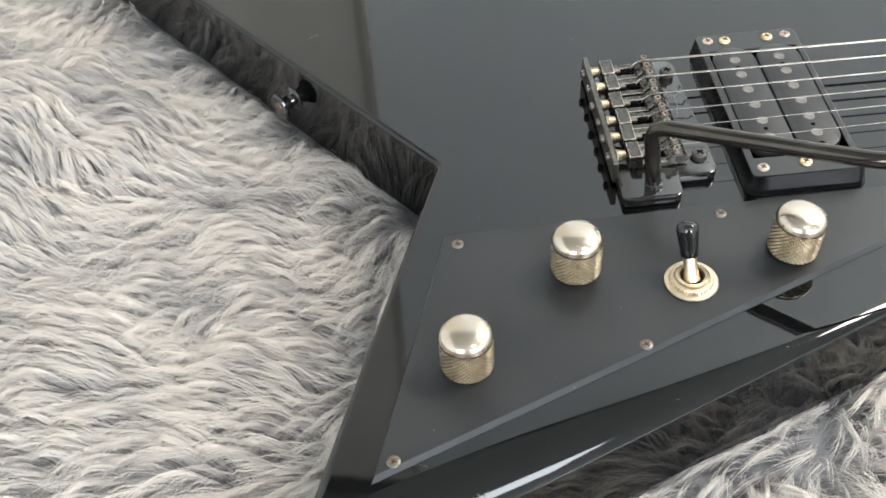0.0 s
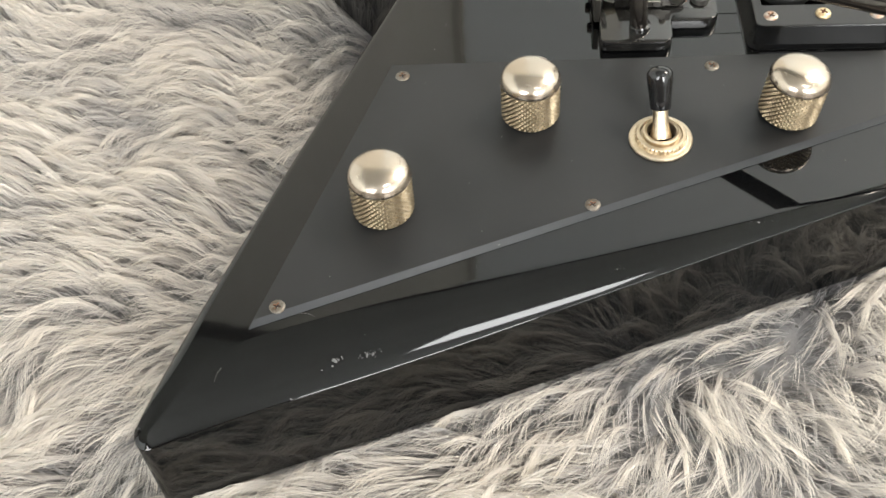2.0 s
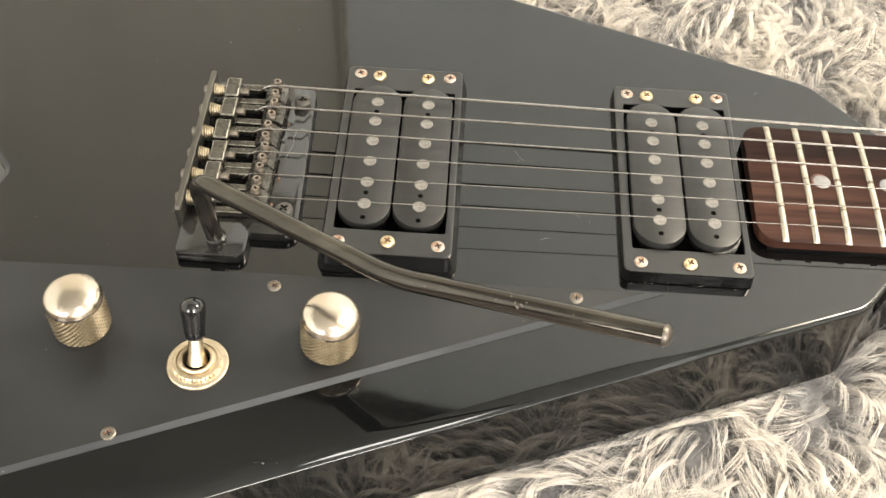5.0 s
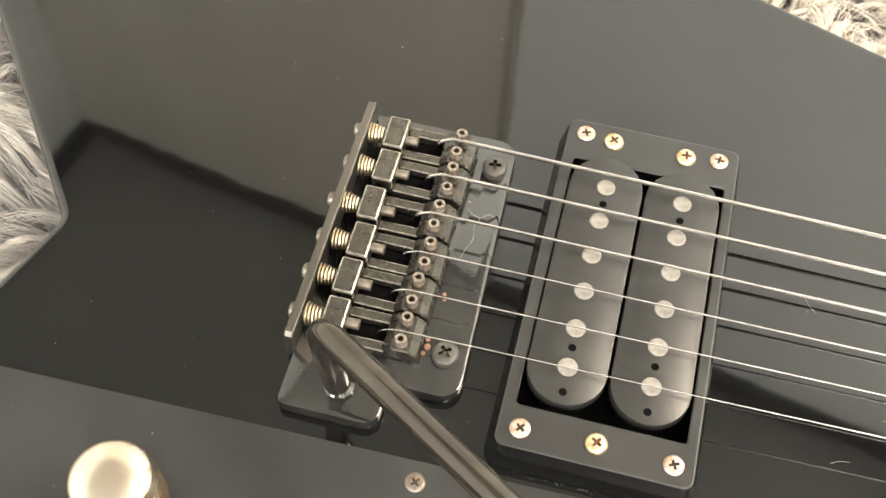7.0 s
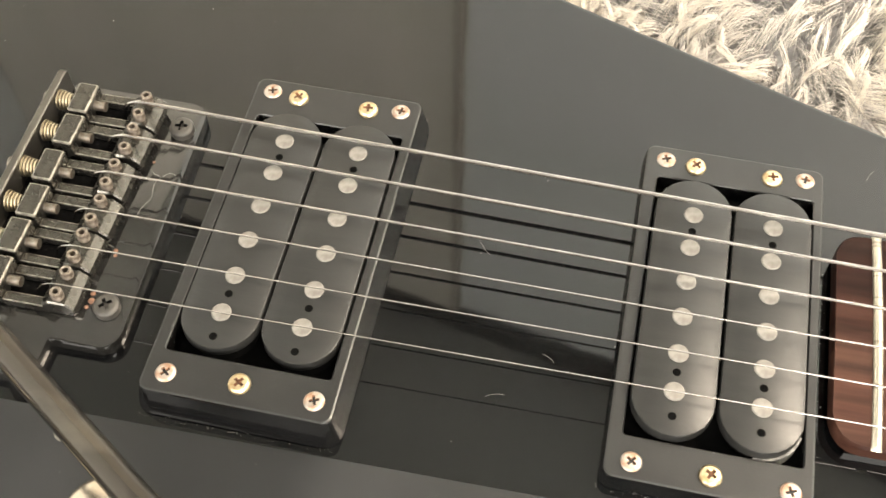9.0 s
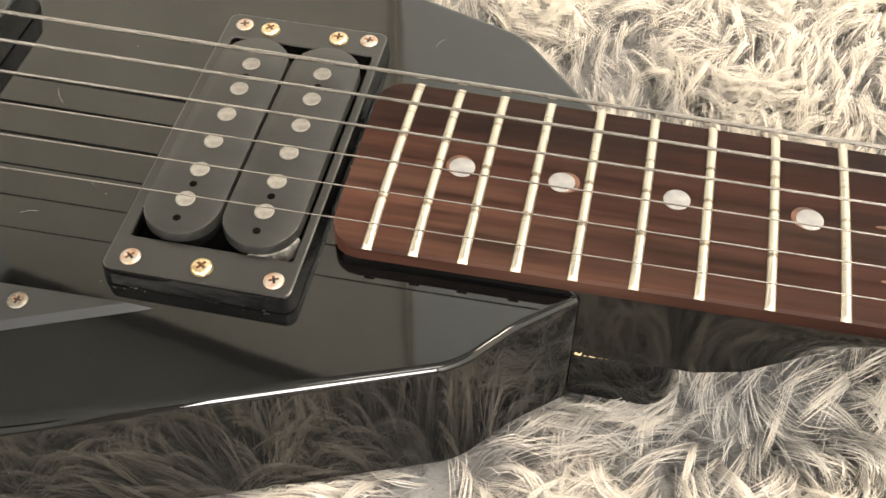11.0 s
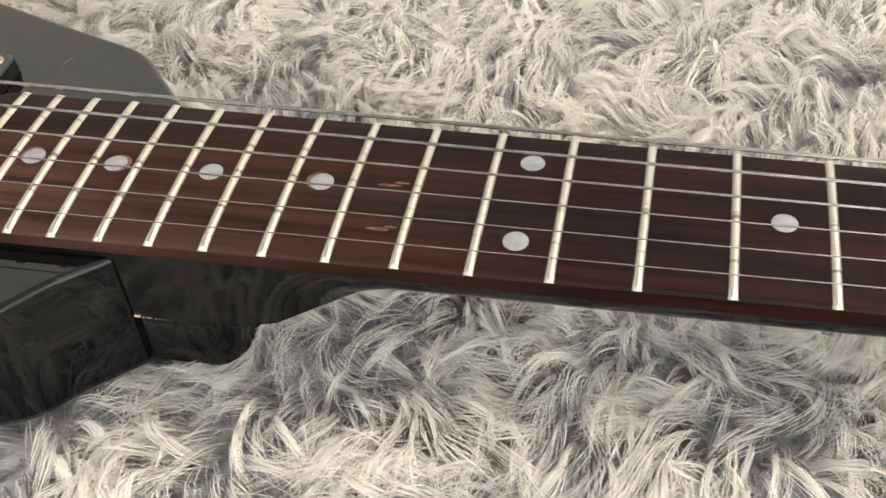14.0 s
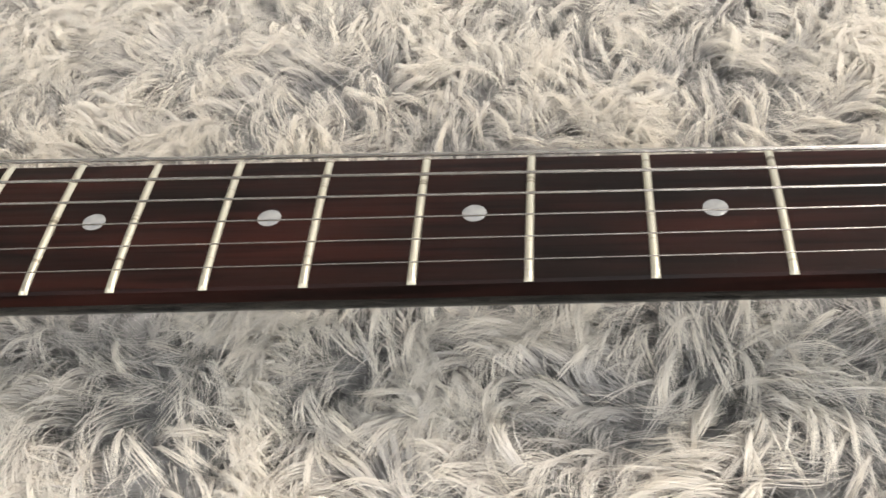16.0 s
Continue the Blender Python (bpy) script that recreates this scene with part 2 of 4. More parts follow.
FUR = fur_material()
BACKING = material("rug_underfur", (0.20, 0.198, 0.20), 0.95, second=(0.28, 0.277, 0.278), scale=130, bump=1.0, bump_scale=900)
PLASTER = material("white_plaster", (0.79, 0.825, 0.82), 0.8, second=(0.75, 0.785, 0.78), scale=3, bump=0.1, bump_scale=60)
CEIL = material("grey_ceiling", (0.39, 0.395, 0.38), 0.85, second=(0.35, 0.355, 0.34), scale=2)
TRIM = material("dark_stained_trim", (0.025, 0.018, 0.013), 0.6, second=(0.04, 0.028, 0.02), scale=20, stretch=(1, 1, 6))
DOORPAINT = material("beige_door", (0.72, 0.685, 0.61), 0.5, second=(0.67, 0.64, 0.57), scale=6, stretch=(1, 1, 0.2))
# made-up dark tone for the unseen south wall, dims reflections in the lacquer
UNSEEN_DARK = material("unseen_dark_wall", (0.17, 0.145, 0.12), 0.6, second=(0.22, 0.185, 0.15), scale=14, stretch=(4, 4, 0.5))
UPRIGHT = material("brown_upright", (0.46, 0.42, 0.36), 0.6, second=(0.38, 0.345, 0.295), scale=30, stretch=(1, 1, 0.2))
# unseen floor, darkened so the guitar's near sides reflect less
FLOORWOOD = material("darkened_brown_floor", (0.055, 0.036, 0.024), 0.5, second=(0.085, 0.055, 0.036), scale=8, stretch=(1, 8, 1))


# ---- mesh helpers ----
def part(name, bm, mat, parent=None, label="", at=None, smooth=True, angle=35.0):
    """Links a bmesh (or a mesh that is already made) as one object under parent."""
    if isinstance(bm, bmesh.types.BMesh):
        bmesh.ops.recalc_face_normals(bm, faces=bm.faces)
        for f in bm.faces:
            f.smooth = smooth
        for e in bm.edges:
            if len(e.link_faces) == 2 and e.calc_face_angle(0) > radians(angle):
                e.smooth = False
        me = bpy.data.meshes.new(name)
        bm.to_mesh(me)
        bm.free()
        for one in mat if isinstance(mat, tuple) else (mat,):
            me.materials.append(one)
    else:
        me = bm
    ob = new(name, me)
    if parent is not None:
        ob.parent = parent
        if parent.type == "EMPTY":
            ob.matrix_parent_inverse = Matrix.Translation(-parent.location)
        elif parent.name in PLACED:
            ob.matrix_parent_inverse = PLACED[parent.name].inverted()
    if at is not None:
        ob.matrix_basis = at
        PLACED[ob.name] = at
    if label:
        tagged(ob, label)
    return ob


PLACED = {}


def rounded(corners, steps=6):
    """An outline from corners (x, y, radius), in order, with rounded corners."""
    out = []
    n = len(corners)
    for i in range(n):
        p, a, b = (Vector(corners[j % n][:2]) for j in (i, i - 1, i + 1))
        r = corners[i][2]
        u, v = (a - p).normalized(), (b - p).normalized()
        half = u.angle(v) / 2
        d = min(r / math.tan(half), 0.45 * (a - p).length, 0.45 * (b - p).length)
        if r <= 0 or d < 1e-6:
            out.append(p)
            continue
        r = d * math.tan(half)
        c = p + (u + v).normalized() * (r / math.sin(half))
        s, e = p + u * d - c, p + v * d - c
        turn = s.angle_signed(e)
        for k in range(steps + 1):
            t = -turn * k / steps
            out.append(c + Vector((s.x * math.cos(t) - s.y * math.sin(t), s.x * math.sin(t) + s.y * math.cos(t))))
    return out


def resample(points, step):
    out = []
    for i, p in enumerate(points):
        q = points[(i + 1) % len(points)]
        k = max(1, int((q - p).length / step))
        out += [p.lerp(q, j / k) for j in range(k)]
    return out


def inset(points, d):
    """Offsets a counter-clockwise outline inwards by d (a number, or one a point)."""
    n, out = len(points), []
    for i, p in enumerate(points):
        u, v = (p - points[i - 1]).normalized(), (points[(i + 1) % n] - p).normalized()
        a, b = Vector((-u.y, u.x)), Vector((-v.y, v.x))
        m = (a + b).normalized()
        out.append(p + m * ((d[i] if isinstance(d, list) else d) / max(0.35, m.dot(a))))
    return out


def stack(bm, rings, cap_low=True, cap_high=True, mat=0):
    """Joins rings of equal length, each a list of (x, y, z), with quads."""
    made = [[bm.verts.new(p) for p in ring] for ring in rings]
    n = len(made[0])
    for low, high in zip(made, made[1:]):
        for i in range(n):
            bm.faces.new((low[i], low[(i + 1) % n], high[(i + 1) % n], high[i])).material_index = mat
    if cap_low:
        bm.faces.new(made[0][::-1]).material_index = mat
    if cap_high:
        bm.faces.new(made[-1]).material_index = mat
    return made


def lift(points, z):
    return [(p.x, p.y, z) for p in points]


def slab(points, z0, z1, bevel=0.0005, bm=None, mat=0):
    bm = bm or bmesh.new()
    stack(bm, [lift(points, z0), lift(points, z1 - bevel), lift(inset(points, 0.3 * bevel), z1 - 0.3 * bevel), lift(inset(points, bevel), z1)], mat=mat)
    return bm


def stack_of(points, heights):
    """An upright strip: one outline at several heights."""
    bm = bmesh.new()
    stack(bm, [lift(points, z) for z in heights])
    return bm


def lathe(profile, n=32, bm=None, mat=0, centre=(0, 0)):
    """Turns (radius, z) pairs about z; closes the ends."""
    bm = bm or bmesh.new()
    rings = [[(centre[0] + r * math.cos(2 * math.pi * i / n), centre[1] + r * math.sin(2 * math.pi * i / n), z) for i in range(n)] for r, z in profile]
    stack(bm, rings, mat=mat)
    return bm


def tube(points, radii, n=10, bm=None, mat=0):
    """A tube along points; radii one number or one a point."""
    bm = bm or bmesh.new()
    pts = [Vector(p) for p in points]
    if not isinstance(radii, (list, tuple)):
        radii = [radii] * len(pts)
    rings, side = [], None
    for i, p in enumerate(pts):
        d = (pts[min(i + 1, len(pts) - 1)] - pts[max(i - 1, 0)]).normalized()
        if side is None:
            side = d.cross(Vector((0, 0, 1)) if abs(d.z) < 0.9 else Vector((0, 1, 0))).normalized()
        side = (side - d * side.dot(d)).normalized()
        up = d.cross(side)
        rings.append([tuple(p + radii[i] * (math.cos(a) * side + math.sin(a) * up)) for a in (2 * math.pi * k / n for k in range(n))])
    stack(bm, rings, mat=mat)
    return bm


def block(x0, x1, y0, y1, z0, z1, bevel=0.0004, bm=None, mat=0):
    pts = rounded([(x0, y0, bevel), (x1, y0, bevel), (x1, y1, bevel), (x0, y1, bevel)], 2)
    return slab(pts, z0, z1, bevel, bm, mat)


def bent(points, radius, steps=8):
    """A polyline with its inner corners rounded."""
    pts = [Vector(p) for p in points]
    out = [pts[0]]
    for a, p, b in zip(pts, pts[1:], pts[2:]):
        d = min(radius, 0.45 * (a - p).length, 0.45 * (b - p).length)
        s, e = p + (a - p).normalized() * d, p + (b - p).normalized() * d
        out += [(1 - t) ** 2 * s + 2 * t * (1 - t) * p + t * t * e for t in (k / steps for k in range(steps + 1))]
    return out + [pts[-1]]


def screw_mesh(name, r, dome, mats):
    """A cross-recessed screw head, its seat at z = 0."""
    bm = bmesh.new()
    n, a, b, top, deep = 28, 0.14 * r, 0.50 * r, dome, -0.35 * r
    loop = [(a, a), (a, b), (-a, b), (-a, a), (-b, a), (-b, -a), (-a, -a), (-a, -b), (a, -b), (a, -a), (b, -a), (b, a)]
    outer = [[bm.verts.new((q * math.cos(2 * math.pi * i / n), q * math.sin(2 * math.pi * i / n), z)) for i in range(n)]
             for q, z in ((r, -0.0004), (r, 0.0001), (0.93 * r, 0.55 * dome), (0.72 * r, 0.93 * dome))]
    for low, high in zip(outer, outer[1:]):
        for i in range(n):
            bm.faces.new((low[i], low[(i + 1) % n], high[(i + 1) % n], high[i]))
    cross = [bm.verts.new((*p, top)) for p in loop]
    floor = [bm.verts.new((0.85 * p[0], 0.85 * p[1], top + deep)) for p in loop]
    edges = [bm.edges.get((outer[-1][i], outer[-1][(i + 1) % n])) for i in range(n)]
    edges += [bm.edges.new((cross[i], cross[(i + 1) % 12])) for i in range(12)]
    bmesh.ops.triangle_fill(bm, use_beauty=True, use_dissolve=False, edges=edges)
    for i in range(12):
        bm.faces.new((cross[i], cross[(i + 1) % 12], floor[(i + 1) % 12], floor[i])).material_index = 1
    bm.faces.new(floor).material_index = 1
    bmesh.ops.recalc_face_normals(bm, faces=bm.faces)
    for f in bm.faces:
        f.smooth = len(f.verts) == 4 and f.material_index == 0
    me = bpy.data.meshes.new(name)
    bm.to_mesh(me)
    bm.free()
    for m in mats:
        me.materials.append(m)
    return me


# ---- the room ----
def box(name, a, b, mat, parent=None):
    bm = bmesh.new()
    bmesh.ops.create_cube(bm, size=1, matrix=Matrix.Translation([(p + q) / 2 for p, q in zip(a, b)]) @ Matrix.Diagonal([q - p for p, q in zip(a, b)] + [1]))
    ob = part(name, bm, mat, parent, at=ROOM, smooth=False)
    return ob if parent else tagged(ob, kind="structure")


def room():
    x0, x1, y0, y1, z1 = -1.38, 2.5, -2.2, 1.53, 2.4
    box("floor", (x0, y0, -0.1), (x1, y1, 0.0), FLOORWOOD)
    box("ceiling", (x0, y0, z1), (x1, y1, z1 + 0.1), CEIL)
    box("wall_west", (x0 - 0.1, y0, -0.1), (x0, y1, z1 + 0.1), PLASTER)
    box("wall_east", (x1, y0, -0.1), (x1 + 0.1, y1, z1 + 0.1), PLASTER)
    box("wall_north", (x0 - 0.1, y1, -0.1), (x1 + 0.1, y1 + 0.1, z1 + 0.1), PLASTER)
    # dark rail under the ceiling
    box("trim_north", (x0, y1 - 0.03, z1 - 0.065), (x1, y1, z1 - 0.004), TRIM)
    box("trim_west", (x0, y0, z1 - 0.065), (x0 + 0.03, y1 - 0.03, z1 - 0.004), TRIM)
    # beige wall panelling that ends in a dark upright
    panel = box("wall_panel", (x0 + 0.004, y1 - 0.02, 0.004), (-0.15, y1 - 0.002, z1 - 0.07), DOORPAINT)
    box("upright", (-0.15, y1 - 0.026, 0.004), (-0.134, y1 - 0.002, z1 - 0.07), UPRIGHT, panel)
    # south wall round the windows
    wz0, wz1 = 0.62, 2.22
    (wx0, wx1, _), (wx2, wx3, _) = WINDOWS
    wall = box("wall_south", (x0 - 0.1, y0 - 0.1, -0.1), (wx0, y0, z1 + 0.1), UNSEEN_DARK)
    box("pier", (wx1, y0 - 0.1, -0.1), (wx2, y0, z1 + 0.1), UNSEEN_DARK, wall)
    box("side", (wx3, y0 - 0.1, -0.1), (x1 + 0.1, y0, z1 + 0.1), UNSEEN_DARK, wall)
    for a, b in ((wx0, wx1), (wx2, wx3)):
        box("sill_wall", (a, y0 - 0.1, -0.1), (b, y0, wz0), UNSEEN_DARK, wall)
        box("head_wall", (a, y0 - 0.1, wz1), (b, y0, z1 + 0.1), UNSEEN_DARK, wall)


room()

# ---- the guitar ----
TOP, BACK = 0.063, 0.020
SCALE = 0.648
guitar = new("electric_guitar")
guitar.location = (0, 0, BACK)
tagged(guitar, "glossy black pointed V-shaped electric guitar lying on a grey fur rug", "guitar")

OUTLINE = resample(rounded([(-0.1650, -0.1990, 0.004), (-0.090, -0.1708, 1.9), (0.2085, -0.0521, 0.020), (0.2189, -0.0393, 0.040), (0.2315, -0.0285, 0.0015), (0.2315, 0.030, 0.0015), (0.2045, 0.0605, 0.022),
                            (-0.300, 0.245, 0.010), (-0.1000, -0.0135, 0.005)], 10), 0.004)


TIP, WAIST = Vector((-0.1650, -0.1990)), Vector((0.2085, -0.0521))


def contour(x):
    """Width and drop of the broad forearm bevel on the near wing."""
    k = min(1, max(0, (0.065 - x) / 0.19))
    k = k * k * (3 - 2 * k)
    w = 0.0046 + 0.0149 * k
    return w, 0.0003 + (0.25 + 0.05 * k) * w


def slope(d, w, drop):
    """Height lost at a distance d from the edge of a bevel, and its tilt there."""
    full = 2 * math.atan2(drop, w)
    tilt = math.asin(max(0.0, math.sin(full) * (1 - max(0.0, d) / w)))
    return drop * (1 - math.cos(tilt)) / (1 - math.cos(full)), tilt


def near_wing(p):
    return p.y < -0.02 - 0.25 * (p.x + 0.1) and (WAIST - TIP).normalized().cross(p - TIP) < 0.004


def bevel(p):
    """Width, drop and reach of the rounded top edge at a point of the outline."""
    s = (p - TIP).length
    if p.x > 0.185:
        return 0.0018, 0.0013, 0.0018
    if near_wing(p):
        w, d = contour(p.x)
        return w, d, min(w, 0.0012 + max(0.0, s - 0.010))
    w = 0.0024 + 0.0030 * max(0.0, 1 - s / 0.10)
    return w, 0.78 * w, min(w, 0.0012 + 0.3 * max(0.0, s - 0.006))


def top_height(p, loss, own=True):
    """Height of the top where its own edge takes away that much: the near bevel and the falling wing tip may take more."""
    near = (WAIST - TIP).normalized().cross(p - TIP) + 0.0016
    if not own and p.x < 0.1 and near < 0.021 and p.y < 0.0:
        w, d = contour(p.x)
        loss = max(loss, slope(near, w, d)[0])
    fall = max(0.0, 1 - (p - TIP).length / 0.050)
    return TOP - loss - 0.0040 * fall * fall


def build_body():
    bm = bmesh.new()
    sizes = [bevel(p) for p in OUTLINE]
    for _ in range(6):
        sizes = [tuple((sizes[i - 1][k] + sizes[i][k] + sizes[(i + 1) % len(sizes)][k]) / 3 for k in (0, 1, 2)) for i in range(len(sizes))]
    rings = [lift(inset(OUTLINE, 0.003), BACK), lift(inset(OUTLINE, 0.0009), BACK + 0.0009), lift(OUTLINE, BACK + 0.003)]
    r = 0.0006
    for k in range(5):
        ins, down = [], []
        for w, d, reach in sizes:
            full = 2 * math.atan2(d, w)
            tilt = math.pi / 2 + (full - math.pi / 2) * k / 5
            ins.append(r * (1 - math.sin(tilt)))
            down.append(d + r * (math.cos(full) - math.cos(tilt)))
        rings.append([(p.x, p.y, top_height(q, d, near_wing(q)) - (loss - d)) for p, q, loss, (w, d, reach) in zip(inset(OUTLINE, ins), OUTLINE, down, sizes)])
    for k in range(13):
        ins, down = [], []
        for w, d, reach in sizes:
            at = reach * (k / 12) ** 1.1
            ins.append(r * (1 - math.sin(2 * math.atan2(d, w))) + at)
            down.append(slope(at, w, d)[0])
        rings.append([(p.x, p.y, top_height(p, loss, near_wing(q))) for p, q, loss in zip(inset(OUTLINE, ins), OUTLINE, down)])
    stack(bm, rings)
    # the tongue under the neck's heel
    heel = rounded([(0.222, -0.0268, 0.001), (0.258, -0.0268, 0.008), (0.258, 0.0268, 0.008), (0.222, 0.0268, 0.001)], 6)
    stack(bm, [lift(inset(heel, 0.002), BACK), lift(heel, BACK + 0.002), lift(heel, 0.0398), lift(inset(heel, 0.0012), 0.0410)])
    ob = part("body", bm, LACQUER, guitar, "glossy black lacquered V-shaped body with rounded edges", angle=18)
    for f in ob.data.polygons:
        if len(f.vertices) > 8:
            f.use_smooth = False
    return ob


body = build_body()


def fret_x(n):
    return SCALE * 2 ** (-n / 12)


def half_width(x):
    return 0.0221 + 0.0064 * (SCALE - x) / 0.466


def board_z(x, y=0.0):
    return 0.0698 + 0.0030 * (x - 0.172) - y * y / 0.64


def build_neck():
    # fretboard
    bm = bmesh.new()
    xs = [0.1722, 0.1730, 0.1745, 0.1765, 0.179] + [0.19 + 0.456 * i / 30 for i in range(31)]
    rings = []
    for x in xs:
        w = half_width(x)
        if x < 0.179:
            w -= 0.0065 - math.sqrt(max(0, 0.0065 ** 2 - (0.179 - x) ** 2))
        ys = [-w, -w + 0.0006] + [w * k / 5 for k in range(-4, 5)] + [w - 0.0006, w]
        top = [(x, y, board_z(x, y) - (0.0007 if abs(y) == w else 0)) for y in ys]
        rings.append(top + [(x, w, 0.0646), (x, -w, 0.0646)])
    stack(bm, rings)
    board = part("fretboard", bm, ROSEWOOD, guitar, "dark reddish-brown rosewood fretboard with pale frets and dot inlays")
    # frets
    for n in range(1, 23):
        x, w = fret_x(n), half_width(fret_x(n)) + 0.0002
        bm = bmesh.new()
        rings = []
        for k in range(-7, 8):
            y = w * max(-1, min(1, k / 6.0)) if abs(k) < 7 else math.copysign(w, k)
            h = 0.00115 if abs(k) < 6 else (0.0009 if abs(k) == 6 else 0.0001)
            if abs(k) == 6:
                y = math.copysign(w - 0.0008, k)
            z = board_z(x, y) - 0.0002
            rings.append([(x + 0.00122 * c, y, z + h * s) for c, s in ((-1, 0), (-0.85, 0.5), (-0.45, 0.9), (0, 1), (0.45, 0.9), (0.85, 0.5), (1, 0))])
        stack(bm, rings)
        part("fret", bm, FRET, board)
    # position dots
    spots = [((fret_x(n) + fret_x(n - 1)) / 2, 0.0) for n in (3, 5, 7, 9, 15, 17, 19, 21)]
    spots += [((fret_x(12) + fret_x(11)) / 2, s * 0.0146) for s in (1, -1)]
    dot = None
    for x, y in spots:
        m = pose(x, y, board_z(x, y) - 0.0001, -math.degrees(y / 0.32))
        if dot is None:
            dot = part("inlay_dot", lathe([(0.00318, -0.0006), (0.00318, 0.00016), (0.0030, 0.00024)], 28), PEARL, board, "round pearl inlay dot", m).data
        else:
            part("inlay_dot", dot, None, board, "round pearl inlay dot", m)
    # worn orange patches beside some dots and between two frets
    for n, dx, dy in ((21, -0.0006, 0.0005), (19, 0.0009, 0.0002), (15, -0.0009, 0.0004)):
        x = (fret_x(n) + fret_x(n - 1)) / 2
        part("worn_patch", lathe([(0.0035, -0.0005), (0.0034, 0.00004), (0.0031, 0.00008)], 20, centre=(x + dx, dy)), WORNWOOD, board).location.z = board_z(x)
    for x, y, a, b in ((0.2985, 0.0010, 0.0035, 0.0006), (0.3015, 0.0022, 0.0022, 0.0005), (0.2990, -0.0150, 0.0036, 0.0007), (0.3022, -0.0140, 0.0020, 0.0004)):
        pts = [Vector((x + a * math.cos(2 * math.pi * k / 14) * random.uniform(0.7, 1), y + b * math.sin(2 * math.pi * k / 14) * random.uniform(0.6, 1))) for k in range(14)]
        part("worn_patch", slab(pts, board_z(x, y) - 0.0003, board_z(x, y) + 0.00006, 0.00004), WORNWOOD, board)
    # neck wood
    bm = bmesh.new()
    rings = []
    for i in range(46):
        x = 0.176 + (0.655 - 0.176) * i / 45
        w = half_width(x) - 0.0001
        t = min(1, max(0, (x - 0.262) / 0.045))
        t = t * t * (3 - 2 * t)
        low = 0.0406 + (0.0508 + 0.003 * (x - 0.3) - 0.0406) * t
        ring = [(x, -w, 0.0645)]
        for k in range(0, 17):
            a = math.pi * k / 16
            c, s = math.cos(a), math.sin(a)
            k2 = (1 - t) / max(abs(c), s) + t
            ring.append((x, -w * c * k2, 0.0642 - (0.0642 - low) * s * k2))
        ring.append((x, w, 0.0645))
        rings.append(ring)
    stack(bm, rings)
    part("neck", bm, NECKBLACK, guitar, "black painted neck with a rounded back")
    # nut and the plain start of the headstock
    bm = block(0.646, 0.6505, -0.0213, 0.0213, 0.0645, 0.0738)
    part("nut", bm, material("bone_nut", (0.7, 0.66, 0.56), 0.4, second=(0.6, 0.55, 0.45), scale=200), guitar)
    bm = slab(rounded([(0.6505, -0.0215, 0.001), (0.69, -0.034, 0.01), (0.84, -0.022, 0.008), (0.84, 0.012, 0.006), (0.69, 0.034, 0.01), (0.6505, 0.0215, 0.001)]), 0.052, 0.0655, 0.0012)
    part("headstock", bm, LACQUER, guitar)
    return board


fretboard = build_neck()

# strings
SADDLE_Y = [0.0279, 0.0166, 0.0048, -0.0067, -0.0176, -0.0285]
STRING_R = [0.00056, 0.00046, 0.00036, 0.00023, 0.00019, 0.00016]
STRING_Z = 0.0741
for i in range(6):
    y0, y1 = SADDLE_Y[i], 0.0185 - 0.0074 * i
    line = bent([(-0.0128, y0, 0.0670), (-0.0112, y0, 0.0722), (-0.0078, y0, STRING_Z + 0.0003), (SCALE, y1, 0.0738), (0.69, y1 * 1.05, 0.0672)], 0.0035)
    part("string", tube(line, STRING_R[i], 8), STEEL, guitar, "wound steel string" if i < 3 else "plain steel string")

# pickguard
GUARD_Z = 0.0645
GUARD_OUT = [Vector(p) for p in ((-0.1005, -0.0558), (-0.1338, -0.1632), (0.1385, -0.0512))]


def sharp_inset(points, gaps):
    """Offsets each edge of a counter-clockwise outline inwards by its own gap and keeps the corners sharp."""
    out, n = [], len(points)
    for i, p in enumerate(points):
        u, v = (p - points[i - 1]).normalized(), (points[(i + 1) % n] - p).normalized()
        a, b = Vector((-u.y, u.x)), Vector((-v.y, v.x))
        before, after = p + a * gaps[i - 1], p + b * gaps[i]
        out.append(before + u * ((after - before).cross(v) / u.cross(v)))
    return out


def build_guard():
    bm = bmesh.new()
    made = stack(bm, [lift(GUARD_OUT, TOP + 0.0001), lift(sharp_inset(GUARD_OUT, (0.0001,) * 3), TOP + 0.0003), lift(sharp_inset(GUARD_OUT, (0.0005, 0.0018, 0.0005)), GUARD_Z)], cap_high=False, mat=1)
    bm.faces.new(made[-1])
    bmesh.ops.remove_doubles(bm, verts=bm.verts, dist=1e-6)
    return part("pickguard", bm, (GUARD, GUARD_EDGE), guitar, "satin black triangular control plate with a grey bevelled edge", smooth=False)


guard = build_guard()
small_screw = screw_mesh("screw", 0.00235, 0.0005, (SCREWDIM, RECESS))
for i, (x, y) in enumerate([(-0.0962, -0.0618), (0.0057, -0.0593), (0.1080, -0.0563), (-0.0360, -0.1192), (-0.1262, -0.1562)]):
    part("screw", small_screw, None, guard, "dull countersunk screw", pose(x, y, GUARD_Z, 0, 0, 37 * i + 12))


